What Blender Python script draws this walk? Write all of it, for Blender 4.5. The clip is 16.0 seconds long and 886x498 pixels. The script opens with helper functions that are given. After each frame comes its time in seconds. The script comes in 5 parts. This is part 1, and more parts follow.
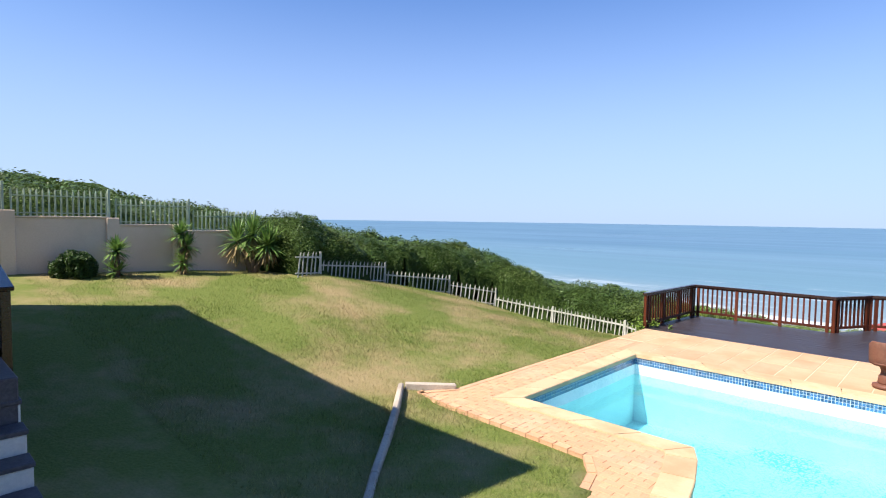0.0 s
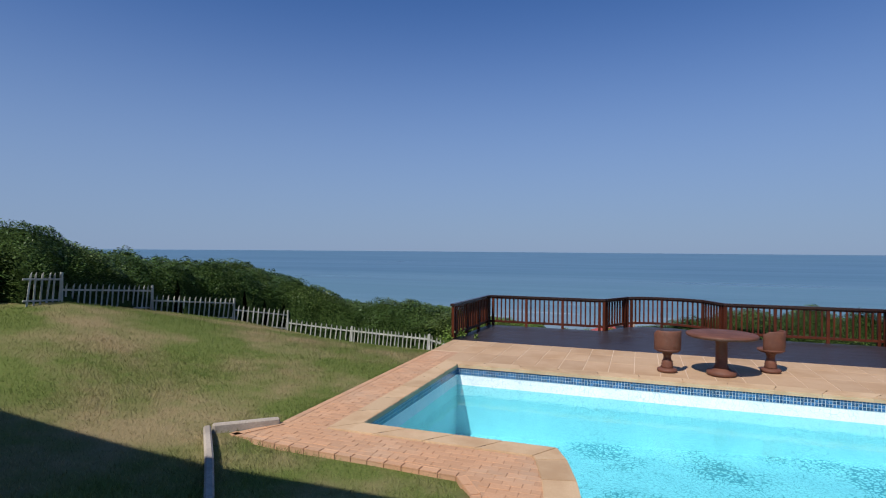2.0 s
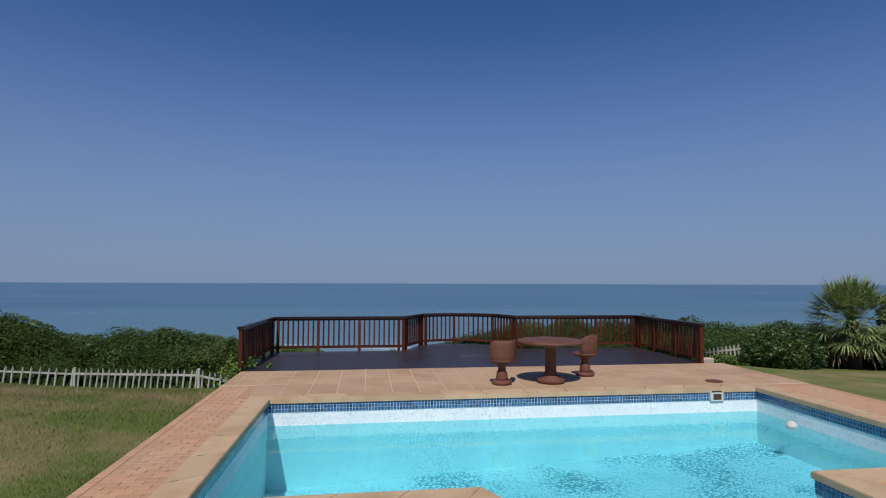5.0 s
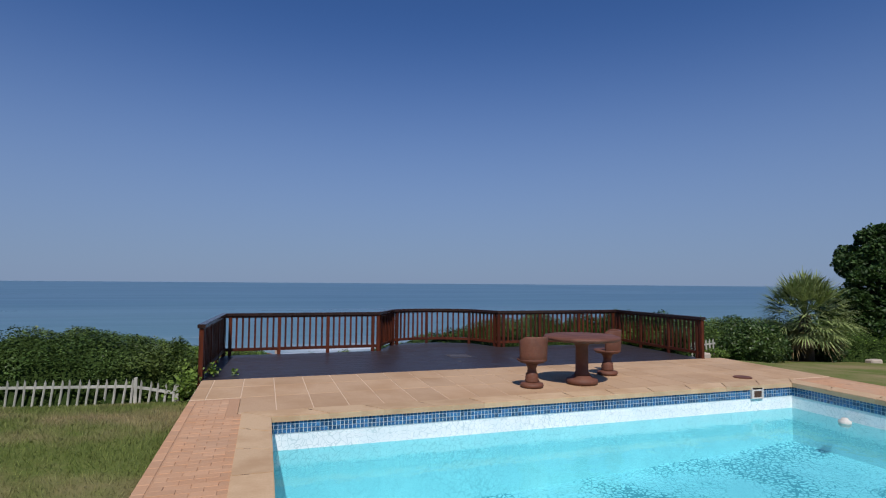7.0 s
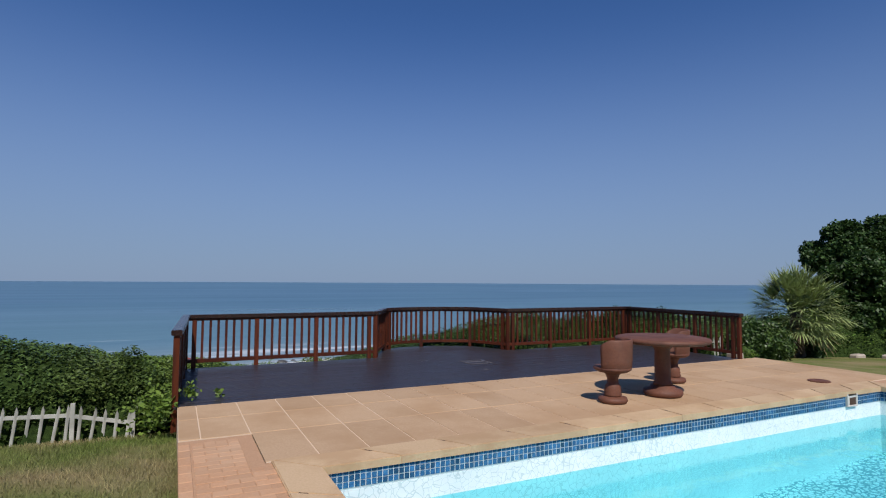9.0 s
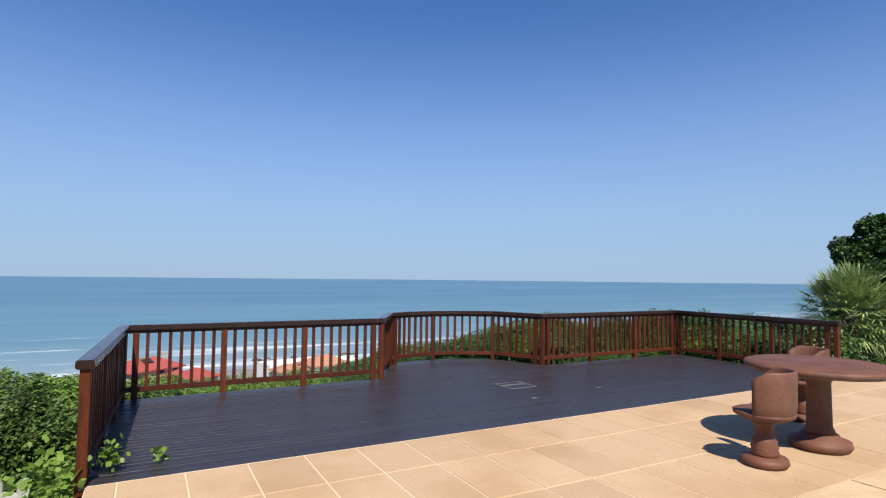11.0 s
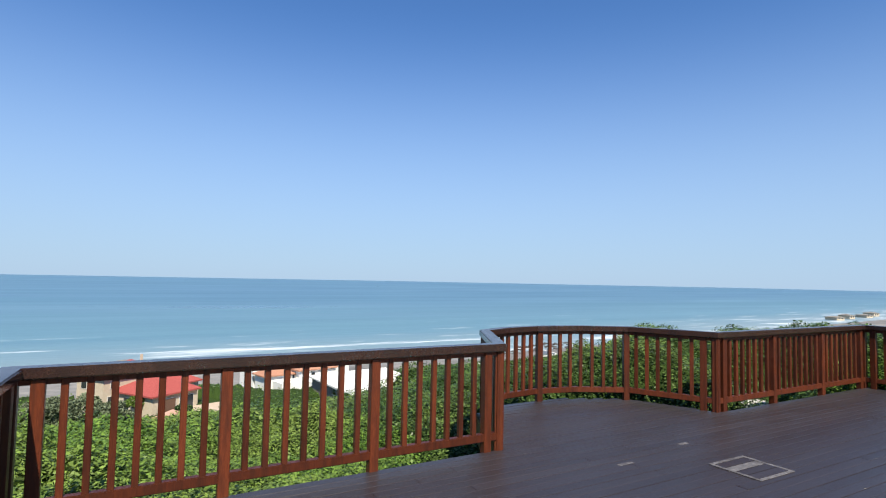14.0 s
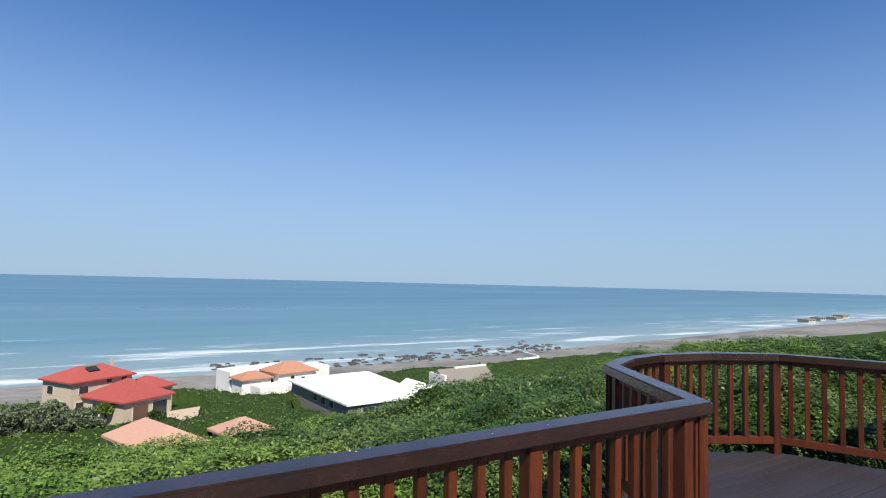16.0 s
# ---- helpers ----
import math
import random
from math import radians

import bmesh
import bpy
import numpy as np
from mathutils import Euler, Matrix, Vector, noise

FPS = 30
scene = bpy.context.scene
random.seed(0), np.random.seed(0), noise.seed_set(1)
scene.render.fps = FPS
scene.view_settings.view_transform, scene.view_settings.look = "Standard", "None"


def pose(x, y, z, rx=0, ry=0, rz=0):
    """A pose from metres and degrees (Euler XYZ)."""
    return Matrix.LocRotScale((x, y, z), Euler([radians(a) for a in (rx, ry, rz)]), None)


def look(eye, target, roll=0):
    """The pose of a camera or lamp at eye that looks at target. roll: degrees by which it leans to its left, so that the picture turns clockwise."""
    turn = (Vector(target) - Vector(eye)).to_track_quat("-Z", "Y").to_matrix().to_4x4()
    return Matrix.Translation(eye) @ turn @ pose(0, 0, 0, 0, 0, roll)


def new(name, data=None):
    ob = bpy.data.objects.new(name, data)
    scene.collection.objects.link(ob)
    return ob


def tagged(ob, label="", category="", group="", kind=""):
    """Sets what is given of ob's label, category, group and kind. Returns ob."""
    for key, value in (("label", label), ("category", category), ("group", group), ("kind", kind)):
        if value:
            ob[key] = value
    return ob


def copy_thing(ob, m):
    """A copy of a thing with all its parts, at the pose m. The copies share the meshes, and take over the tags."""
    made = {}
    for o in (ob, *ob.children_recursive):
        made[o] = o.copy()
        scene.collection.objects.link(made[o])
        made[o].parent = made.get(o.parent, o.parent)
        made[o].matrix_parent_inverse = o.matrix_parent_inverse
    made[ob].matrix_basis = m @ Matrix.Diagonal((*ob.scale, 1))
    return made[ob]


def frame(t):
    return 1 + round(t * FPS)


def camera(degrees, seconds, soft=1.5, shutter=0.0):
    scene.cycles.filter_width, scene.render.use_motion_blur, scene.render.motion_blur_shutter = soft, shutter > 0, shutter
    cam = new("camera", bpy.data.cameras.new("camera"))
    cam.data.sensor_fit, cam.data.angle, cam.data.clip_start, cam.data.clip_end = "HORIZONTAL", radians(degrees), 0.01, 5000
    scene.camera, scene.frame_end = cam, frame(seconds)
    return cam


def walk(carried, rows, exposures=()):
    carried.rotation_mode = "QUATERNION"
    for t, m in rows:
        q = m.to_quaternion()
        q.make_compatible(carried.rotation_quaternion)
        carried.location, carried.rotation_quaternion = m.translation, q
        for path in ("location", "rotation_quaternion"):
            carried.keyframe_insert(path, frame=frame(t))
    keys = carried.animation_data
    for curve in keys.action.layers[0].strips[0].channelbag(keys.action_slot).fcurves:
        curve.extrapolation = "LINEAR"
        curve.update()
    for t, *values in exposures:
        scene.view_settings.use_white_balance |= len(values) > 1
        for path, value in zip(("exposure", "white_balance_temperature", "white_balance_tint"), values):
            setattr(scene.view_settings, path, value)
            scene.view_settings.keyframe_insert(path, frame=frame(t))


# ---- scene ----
cam = camera(78.1, 16.0, soft=1.1)
PATH = [
    (0, (-1.531, 1.269, 2.756), (-2.915, 2.708, 2.645), 0.8),
    (0.5, (-1.953, 1.408, 2.587), (-3.196, 2.973, 2.506), 0.6),
    (1, (-2.339, 1.504, 2.544), (-3.376, 3.214, 2.495), 0.7),
    (1.5, (-2.622, 1.569, 2.54), (-3.494, 3.369, 2.509), 0.6),
    (2, (-2.918, 1.648, 2.334), (-3.598, 3.529, 2.333), 0.4),
    (2.5, (-3.203, 1.719, 2.174), (-3.692, 3.658, 2.203), 0.6),
    (3, (-3.451, 1.859, 2.05), (-3.706, 3.841, 2.122), 0.6),
    (3.5, (-3.781, 2.147, 2.018), (-3.811, 4.145, 2.116), 0.6),
    (4, (-4.157, 2.474, 1.988), (-4.055, 4.468, 2.096), 0.5),
    (6.5, (-6.023, 4.498, 1.708), (-5.508, 6.427, 1.827), 0.3),
    (7, (-6.477, 5.092, 1.668), (-5.86, 6.991, 1.785), 0.5),
    (7.5, (-6.847, 5.654, 1.615), (-6.154, 7.527, 1.734), 0.4),
    (8, (-7.166, 6.284, 1.586), (-6.414, 8.133, 1.704), 0.4),
    (8.5, (-7.387, 6.919, 1.54), (-6.566, 8.739, 1.66), 0.3),
    (9, (-7.482, 7.568, 1.542), (-6.607, 9.363, 1.657), 0.4),
    (11.5, (-7.023, 10.814, 1.558), (-6.062, 12.564, 1.663), 0.7),
    (12, (-7.053, 11.519, 1.55), (-6.075, 13.26, 1.657), 0.8),
    (12.5, (-7.03, 12.19, 1.531), (-6.045, 13.927, 1.636), 0.9),
    (13, (-6.99, 12.88, 1.495), (-5.992, 14.61, 1.598), 0.9),
    (13.5, (-6.852, 13.441, 1.512), (-5.857, 15.173, 1.618), 0.8),
    (14, (-6.755, 14.050, 1.472), (-5.757, 15.780, 1.583), 1.15),
    (14.5, (-6.770, 14.669, 1.490), (-5.737, 16.378, 1.602), 1.23),
    (15, (-6.673, 15.224, 1.500), (-5.631, 16.928, 1.611), 1.27),
    (15.5, (-6.640, 15.746, 1.508), (-5.590, 17.445, 1.623), 1.31),
    (16, (-6.643, 16.224, 1.525), (-5.580, 17.914, 1.642), 1.41),
]
EXPOSURES = [(0, 1.25, 6950, 14), (0.7, 0.8, 6750, 13), (1.5, 0.34, 6450, 13), (2.5, -0.04, 6400, 15), (3.5, -0.26, 6350, 15), (7.5, -0.1, 6400, 16), (9.0, -0.02, 6450, 14), (10.2, 0.4, 6500, 10), (11.5, 0.88, 6900, 8), (12.5, 1.07, 7050, 8), (13.5, 1.02, 7050, 7), (15, 0.82, 6950, 6), (16, 0.74, 6900, 6)]
walk(cam, [(t, look(eye, target, roll)) for t, eye, target, roll in PATH], EXPOSURES)

# ---- light ----
SUN_DIR = Vector((-0.20, -0.77, 0.97)).normalized()
world = bpy.data.worlds.new("sky")
scene.world = world
world.use_nodes = True
wn = world.node_tree
sky = wn.nodes.new("ShaderNodeTexSky")
sky.sky_type = "NISHITA"
sky.sun_disc = False
sky.sun_elevation = math.asin(SUN_DIR.z)
sky.sun_rotation = math.atan2(SUN_DIR.x, SUN_DIR.y)
sky.altitude = 30
sky.air_density, sky.dust_density, sky.ozone_density = 1.0, 0.2, 3.0
# sea haze low over the whole horizon
where = wn.nodes.new("ShaderNodeTexCoord")
parts_of = wn.nodes.new("ShaderNodeSeparateXYZ")
wn.links.new(where.outputs["Generated"], parts_of.inputs[0])
low = wn.nodes.new("ShaderNodeMapRange")
low.interpolation_type = "SMOOTHSTEP"
for key, val in (("From Min", -0.02), ("From Max", 0.47), ("To Min", 0.88), ("To Max", 0.0)):
    low.inputs[key].default_value = val
wn.links.new(parts_of.outputs[2], low.inputs["Value"])
tone = wn.nodes.new("ShaderNodeMix")
tone.data_type, tone.blend_type = "RGBA", "MULTIPLY"
tone.inputs["Factor"].default_value = 1.0
tone.inputs["B"].default_value = (0.62, 0.99, 1.48, 1)
wn.links.new(sky.outputs[0], tone.inputs["A"])
haze = wn.nodes.new("ShaderNodeMix")
haze.data_type = "RGBA"
haze.inputs["B"].default_value = (3.75, 5.15, 7.55, 1)
wn.links.new(low.outputs[0], haze.inputs["Factor"])
wn.links.new(tone.outputs["Result"], haze.inputs["A"])
wn.links.new(haze.outputs["Result"], wn.nodes["Background"].inputs[0])
wn.nodes["Background"].inputs[1].default_value = 0.06
sun = new("sun", bpy.data.lights.new("sun", "SUN"))
sun.data.energy, sun.data.angle, sun.data.color = 4.3, radians(0.53), (1.0, 0.95, 0.87)
sun.matrix_world = look((0, 0, 40), Vector((0, 0, 40)) - SUN_DIR)


# ---- materials ----
def surface(name, c1, c2, rough=0.7, big=1.5, fine=40.0, bump=0.25, c3=None, rand=0.0, metal=0.0, spec=0.4, stretch=None, island=False, depth=0.01, thin=0.0):
    """Two colours mixed by coarse and fine noise, a third for blotches, relief from the fine noise."""
    m = bpy.data.materials.new(name)
    m.use_nodes = True
    nt = m.node_tree
    b = nt.nodes["Principled BSDF"]
    geo = nt.nodes.new("ShaderNodeNewGeometry")
    vec = geo.outputs["Position"]
    if stretch:
        mp = nt.nodes.new("ShaderNodeMapping")
        mp.inputs["Scale"].default_value = stretch
        nt.links.new(vec, mp.inputs["Vector"])
        vec = mp.outputs[0]

    def noise_tex(scale, detail=6.0):
        n = nt.nodes.new("ShaderNodeTexNoise")
        n.inputs["Scale"].default_value, n.inputs["Detail"].default_value = scale, detail
        n.inputs["Roughness"].default_value = 0.62
        nt.links.new(vec, n.inputs["Vector"])
        return n.outputs["Fac"]

    def ramp(fac, a, z):
        r = nt.nodes.new("ShaderNodeMapRange")
        r.inputs["From Min"].default_value, r.inputs["From Max"].default_value = a, z
        nt.links.new(fac, r.inputs["Value"])
        return r.outputs[0]

    def mix(fac, a, z):
        x = nt.nodes.new("ShaderNodeMix")
        x.data_type = "RGBA"
        for sock, val in ((x.inputs["Factor"], fac), (x.inputs["A"], a), (x.inputs["B"], z)):
            if isinstance(val, tuple):
                sock.default_value = (*val, 1.0)
            else:
                nt.links.new(val, sock)
        return x.outputs["Result"]

    f_big, f_fine = noise_tex(big), noise_tex(fine)
    col = mix(ramp(f_fine, 0.32, 0.68), c1, c2)
    if c3:
        col = mix(ramp(f_big, 0.44, 0.64), col, c3)
    if rand or island:
        hsv = nt.nodes.new("ShaderNodeHueSaturation")
        src = geo.outputs["Random Per Island"] if island else nt.nodes.new("ShaderNodeObjectInfo").outputs["Random"]
        r = nt.nodes.new("ShaderNodeMapRange")
        r.inputs["To Min"].default_value, r.inputs["To Max"].default_value = 1 - rand, 1 + rand
        nt.links.new(src, r.inputs["Value"])
        nt.links.new(r.outputs[0], hsv.inputs["Value"])
        nt.links.new(col, hsv.inputs["Color"])
        col = hsv.outputs[0]
    nt.links.new(col, b.inputs["Base Color"])
    rr = nt.nodes.new("ShaderNodeMapRange")
    rr.inputs["To Min"].default_value, rr.inputs["To Max"].default_value = max(rough - 0.12, 0.03), min(rough + 0.12, 1)
    nt.links.new(f_big, rr.inputs["Value"])
    nt.links.new(rr.outputs[0], b.inputs["Roughness"])
    b.inputs["Metallic"].default_value = metal
    b.inputs["Specular IOR Level"].default_value = spec
    if thin:
        tr = nt.nodes.new("ShaderNodeBsdfTranslucent")
        nt.links.new(col, tr.inputs["Color"])
        ms = nt.nodes.new("ShaderNodeMixShader")
        ms.inputs[0].default_value = thin
        nt.links.new(b.outputs[0], ms.inputs[1])
        nt.links.new(tr.outputs[0], ms.inputs[2])
        nt.links.new(ms.outputs[0], nt.nodes["Material Output"].inputs["Surface"])
    if bump:
        bp = nt.nodes.new("ShaderNodeBump")
        bp.inputs["Strength"].default_value, bp.inputs["Distance"].default_value = bump, depth
        nt.links.new(f_fine, bp.inputs["Height"])
        nt.links.new(bp.outputs[0], b.inputs["Normal"])
    return m


LAWN = surface("lawn", (0.095, 0.135, 0.028), (0.155, 0.18, 0.05), 0.9, 0.5, 28, 0.7, c3=(0.27, 0.215, 0.11), spec=0.1, depth=0.03)
BLADE = surface("grass_blade", (0.115, 0.17, 0.034), (0.2, 0.235, 0.068), 0.7, 0.5, 3, 0, c3=(0.34, 0.275, 0.145), rand=0.35, island=True, spec=0.2, thin=0.3)
# green scrub ground, its darkness painted as shade in the gaps between crowns
SCRUB_SHADE = surface("scrub_and_gap_shade", (0.018, 0.036, 0.008), (0.045, 0.078, 0.018), 0.95, 0.5, 14, 1.0, spec=0.1, depth=0.1)
LEAF = surface("slope_leaf", (0.07, 0.14, 0.02), (0.125, 0.205, 0.034), 0.5, 0.35, 2.5, 0, c3=(0.15, 0.21, 0.045), rand=0.55, island=True, spec=0.3, thin=0.22)
HILL_LEAF = surface("hill_leaf", (0.034, 0.072, 0.015), (0.064, 0.115, 0.025), 0.42, 0.5, 2.5, 0, c3=(0.088, 0.13, 0.03), rand=0.55, island=True, spec=0.35, thin=0.14)
LEAF_DARK = surface("dark_leaf", (0.026, 0.062, 0.015), (0.05, 0.095, 0.022), 0.5, 0.5, 3, 0, rand=0.55, island=True, spec=0.3, thin=0.25)
LEAF_LIME = surface("pale_leaf", (0.11, 0.19, 0.03), (0.19, 0.28, 0.05), 0.5, 2, 9, 0, rand=0.3, island=True, spec=0.3, thin=0.35)
PALM = surface("palm_frond", (0.17, 0.235, 0.07), (0.33, 0.39, 0.16), 0.45, 2, 9, 0, rand=0.4, island=True, spec=0.3, thin=0.2)
YUCCA = surface("yucca_leaf", (0.085, 0.175, 0.035), (0.17, 0.27, 0.075), 0.45, 2, 9, 0, rand=0.4, island=True, spec=0.3, thin=0.2)
DRY = surface("dry_leaf", (0.2, 0.15, 0.07), (0.3, 0.23, 0.12), 0.8, 2, 9, 0, rand=0.4, island=True, spec=0.2, thin=0.2)
BARK = surface("bark", (0.07, 0.05, 0.035), (0.14, 0.105, 0.075), 0.9, 3, 30, 0.8, depth=0.03)
WOOD = surface("varnished_timber", (0.066, 0.0145, 0.0065), (0.108, 0.026, 0.0095), 0.42, 4, 30, 0.25, c3=(0.05, 0.013, 0.006), rand=0.3, spec=0.3, stretch=(6, 6, 0.7))
CAP = surface("dark_handrail_varnish", (0.024, 0.0125, 0.012), (0.04, 0.019, 0.016), 0.22, 6, 50, 0.12, c3=(0.02, 0.011, 0.0105), rand=0.15, spec=0.6)
PLANK = surface("stained_deck_plank", (0.023, 0.019, 0.0215), (0.034, 0.028, 0.0315), 0.36, 0.8, 30, 0.25, c3=(0.033, 0.028, 0.032), rand=0.09, spec=0.42, stretch=(0.6, 5, 1), depth=0.006)
SAND = surface("sandstone_slab", (0.43, 0.285, 0.165), (0.50, 0.345, 0.21), 0.8, 0.9, 45, 0.3, c3=(0.40, 0.255, 0.14), rand=0.07, depth=0.004)
COPE = surface("pool_coping", (0.50, 0.35, 0.20), (0.57, 0.41, 0.25), 0.75, 1.4, 50, 0.3, c3=(0.44, 0.29, 0.16), rand=0.08, depth=0.004)
BRICK = surface("clay_paver", (0.46, 0.255, 0.14), (0.53, 0.31, 0.175), 0.85, 1.1, 40, 0.4, c3=(0.47, 0.30, 0.185), rand=0.09, depth=0.004)
PAVER_JOINT = surface("paver_joint_sand", (0.40, 0.235, 0.135), (0.48, 0.29, 0.17), 0.95, 2, 60, 0.3)
JOINT = surface("joint_mortar", (0.58, 0.43, 0.29), (0.66, 0.51, 0.36), 0.95, 2, 60, 0.3)
# dark joints, and the painted shade of the skimmer opening and under the deck
SLOT = surface("dark_joint_and_recess_shade", (0.05, 0.03, 0.02), (0.09, 0.05, 0.03), 0.95, 2, 60, 0.2)
KERB = surface("concrete_kerb", (0.36, 0.31, 0.25), (0.47, 0.41, 0.33), 0.9, 2, 40, 0.5, c3=(0.30, 0.26, 0.21), depth=0.006)
TERRA = surface("terracotta", (0.125, 0.048, 0.028), (0.17, 0.07, 0.042), 0.62, 4, 45, 0.25, c3=(0.105, 0.042, 0.026), spec=0.35, depth=0.004)
WHITE_STEEL = surface("white_steel", (0.36, 0.37, 0.33), (0.46, 0.46, 0.42), 0.5, 3, 40, 0.1, c3=(0.28, 0.29, 0.26), rand=0.1)
GREEN_STEEL = surface("palisade_steel", (0.24, 0.31, 0.23), (0.34, 0.40, 0.32), 0.5, 3, 40, 0.1, rand=0.1)
PLASTER = surface("boundary_plaster", (0.62, 0.48, 0.37), (0.68, 0.54, 0.43), 0.9, 0.7, 30, 0.2, c3=(0.58, 0.45, 0.34))
BLUE_TILE = surface("blue_mosaic", (0.016, 0.065, 0.14), (0.04, 0.13, 0.26), 0.2, 9, 30, 0.0, c3=(0.02, 0.10, 0.22), rand=0.35, spec=0.6)
GROUT = surface("tile_grout", (0.55, 0.62, 0.64), (0.66, 0.72, 0.72), 0.8, 5, 50, 0.1)
HOUSE = surface("house_render", (0.5, 0.42, 0.33), (0.56, 0.48, 0.38), 0.9, 0.5, 8, 0.1)
TREAD = surface("slate_tread", (0.045, 0.042, 0.05), (0.08, 0.075, 0.085), 0.6, 3, 30, 0.3)
RISER = surface("pale_riser", (0.5, 0.48, 0.44), (0.6, 0.57, 0.52), 0.85, 3, 40, 0.3)


def mosaic_material(name, scale, strength, wide_line):
    """Broken white marble laid as crazy paving, with thin dark joints."""
    m = surface(name, (0.74, 0.80, 0.80), (0.84, 0.88, 0.87), 0.6, 1.2, 8, 0.0, c3=(0.70, 0.78, 0.79))
    nt = m.node_tree
    b = nt.nodes["Principled BSDF"]
    src = b.inputs["Base Color"].links[0].from_socket
    geo = nt.nodes.new("ShaderNodeNewGeometry")
    warp = nt.nodes.new("ShaderNodeTexNoise")
    warp.inputs["Scale"].default_value = 5.0
    nt.links.new(geo.outputs["Position"], warp.inputs["Vector"])
    add = nt.nodes.new("ShaderNodeVectorMath")
    add.operation = "MULTIPLY_ADD"
    add.inputs[1].default_value = (0.16, 0.16, 0.16)
    nt.links.new(warp.outputs["Color"], add.inputs[0])
    nt.links.new(geo.outputs["Position"], add.inputs[2])
    v = nt.nodes.new("ShaderNodeTexVoronoi")
    v.feature = "DISTANCE_TO_EDGE"
    v.inputs["Scale"].default_value = scale
    nt.links.new(add.outputs[0], v.inputs["Vector"])
    patch = nt.nodes.new("ShaderNodeTexNoise")
    patch.inputs["Scale"].default_value = 0.9
    nt.links.new(geo.outputs["Position"], patch.inputs["Vector"])
    wide = nt.nodes.new("ShaderNodeMapRange")
    wide.inputs["From Min"].default_value, wide.inputs["From Max"].default_value = 0.46, 0.66
    wide.inputs["To Min"].default_value, wide.inputs["To Max"].default_value = 0.026, wide_line
    nt.links.new(patch.outputs["Fac"], wide.inputs["Value"])
    line = nt.nodes.new("ShaderNodeMath")
    line.operation = "LESS_THAN"
    nt.links.new(v.outputs["Distance"], line.inputs[0])
    nt.links.new(wide.outputs[0], line.inputs[1])
    mixer = nt.nodes.new("ShaderNodeMix")
    mixer.data_type = "RGBA"
    mixer.inputs["B"].default_value = (0.12, 0.30, 0.34, 1)
    sc = nt.nodes.new("ShaderNodeMath")
    sc.operation = "MULTIPLY"
    sc.inputs[1].default_value = strength
    nt.links.new(line.outputs[0], sc.inputs[0])
    nt.links.new(sc.outputs[0], mixer.inputs["Factor"])
    nt.links.new(src, mixer.inputs["A"])
    nt.links.new(mixer.outputs["Result"], b.inputs["Base Color"])
    return m


def water_material(name, tint, gloss, scale, height):
    m = bpy.data.materials.new(name)
    m.use_nodes = True
    nt = m.node_tree
    nt.nodes.remove(nt.nodes["Principled BSDF"])
    clear = nt.nodes.new("ShaderNodeBsdfTransparent")
    clear.inputs[0].default_value = (*tint, 1)
    gl = nt.nodes.new("ShaderNodeBsdfGlossy")
    gl.inputs["Roughness"].default_value = gloss
    fr = nt.nodes.new("ShaderNodeFresnel")
    fr.inputs["IOR"].default_value = 1.28
    mx = nt.nodes.new("ShaderNodeMixShader")
    n = nt.nodes.new("ShaderNodeTexNoise")
    n.inputs["Scale"].default_value, n.inputs["Detail"].default_value = scale, 3.0
    geo = nt.nodes.new("ShaderNodeNewGeometry")
    nt.links.new(geo.outputs["Position"], n.inputs["Vector"])
    bp = nt.nodes.new("ShaderNodeBump")
    bp.inputs["Strength"].default_value, bp.inputs["Distance"].default_value = 0.6, height
    nt.links.new(n.outputs["Fac"], bp.inputs["Height"])
    nt.links.new(bp.outputs[0], gl.inputs["Normal"])
    nt.links.new(bp.outputs[0], fr.inputs["Normal"])
    nt.links.new(fr.outputs[0], mx.inputs[0])
    nt.links.new(clear.outputs[0], mx.inputs[1])
    nt.links.new(gl.outputs[0], mx.inputs[2])
    nt.links.new(mx.outputs[0], nt.nodes["Material Output"].inputs["Surface"])
    return m


MOSAIC = mosaic_material("pool_floor_mosaic", 13.0, 0.85, 0.13)
WALL_MOSAIC = mosaic_material("pool_wall_mosaic", 15.0, 0.3, 0.05)
POOL_WATER = water_material("pool_water", (0.43, 0.87, 0.94), 0.02, 3.5, 0.012)


# ---- mesh helpers ----
def link(name, me, mat, parent=None, label="", m=None):
    ob = new(name, me)
    if mat and not me.materials:
        me.materials.append(mat)
    if parent:
        ob.parent = parent
    if m is not None:
        ob.matrix_basis = m
    if label:
        ob["label"] = label
    return ob


def part(name, bm, mat, parent=None, label="", m=None, smooth=False):
    me = bpy.data.meshes.new(name)
    bmesh.ops.recalc_face_normals(bm, faces=bm.faces[:])
    bm.to_mesh(me)
    bm.free()
    if smooth:
        me.polygons.foreach_set("use_smooth", [True] * len(me.polygons))
    return link(name, me, mat, parent, label, m)


def thing(name, label, category, group="", kind="", at=(0, 0, 0)):
    ob = new(name)
    ob.location = at
    return tagged(ob, label, category, group, kind)


def raw(name, verts, faces, mat, parent=None, label="", smooth=False):
    me = bpy.data.meshes.new(name)
    me.from_pydata(verts, [], faces)
    me.update()
    if smooth:
        me.polygons.foreach_set("use_smooth", [True] * len(me.polygons))
    return link(name, me, mat, parent, label)


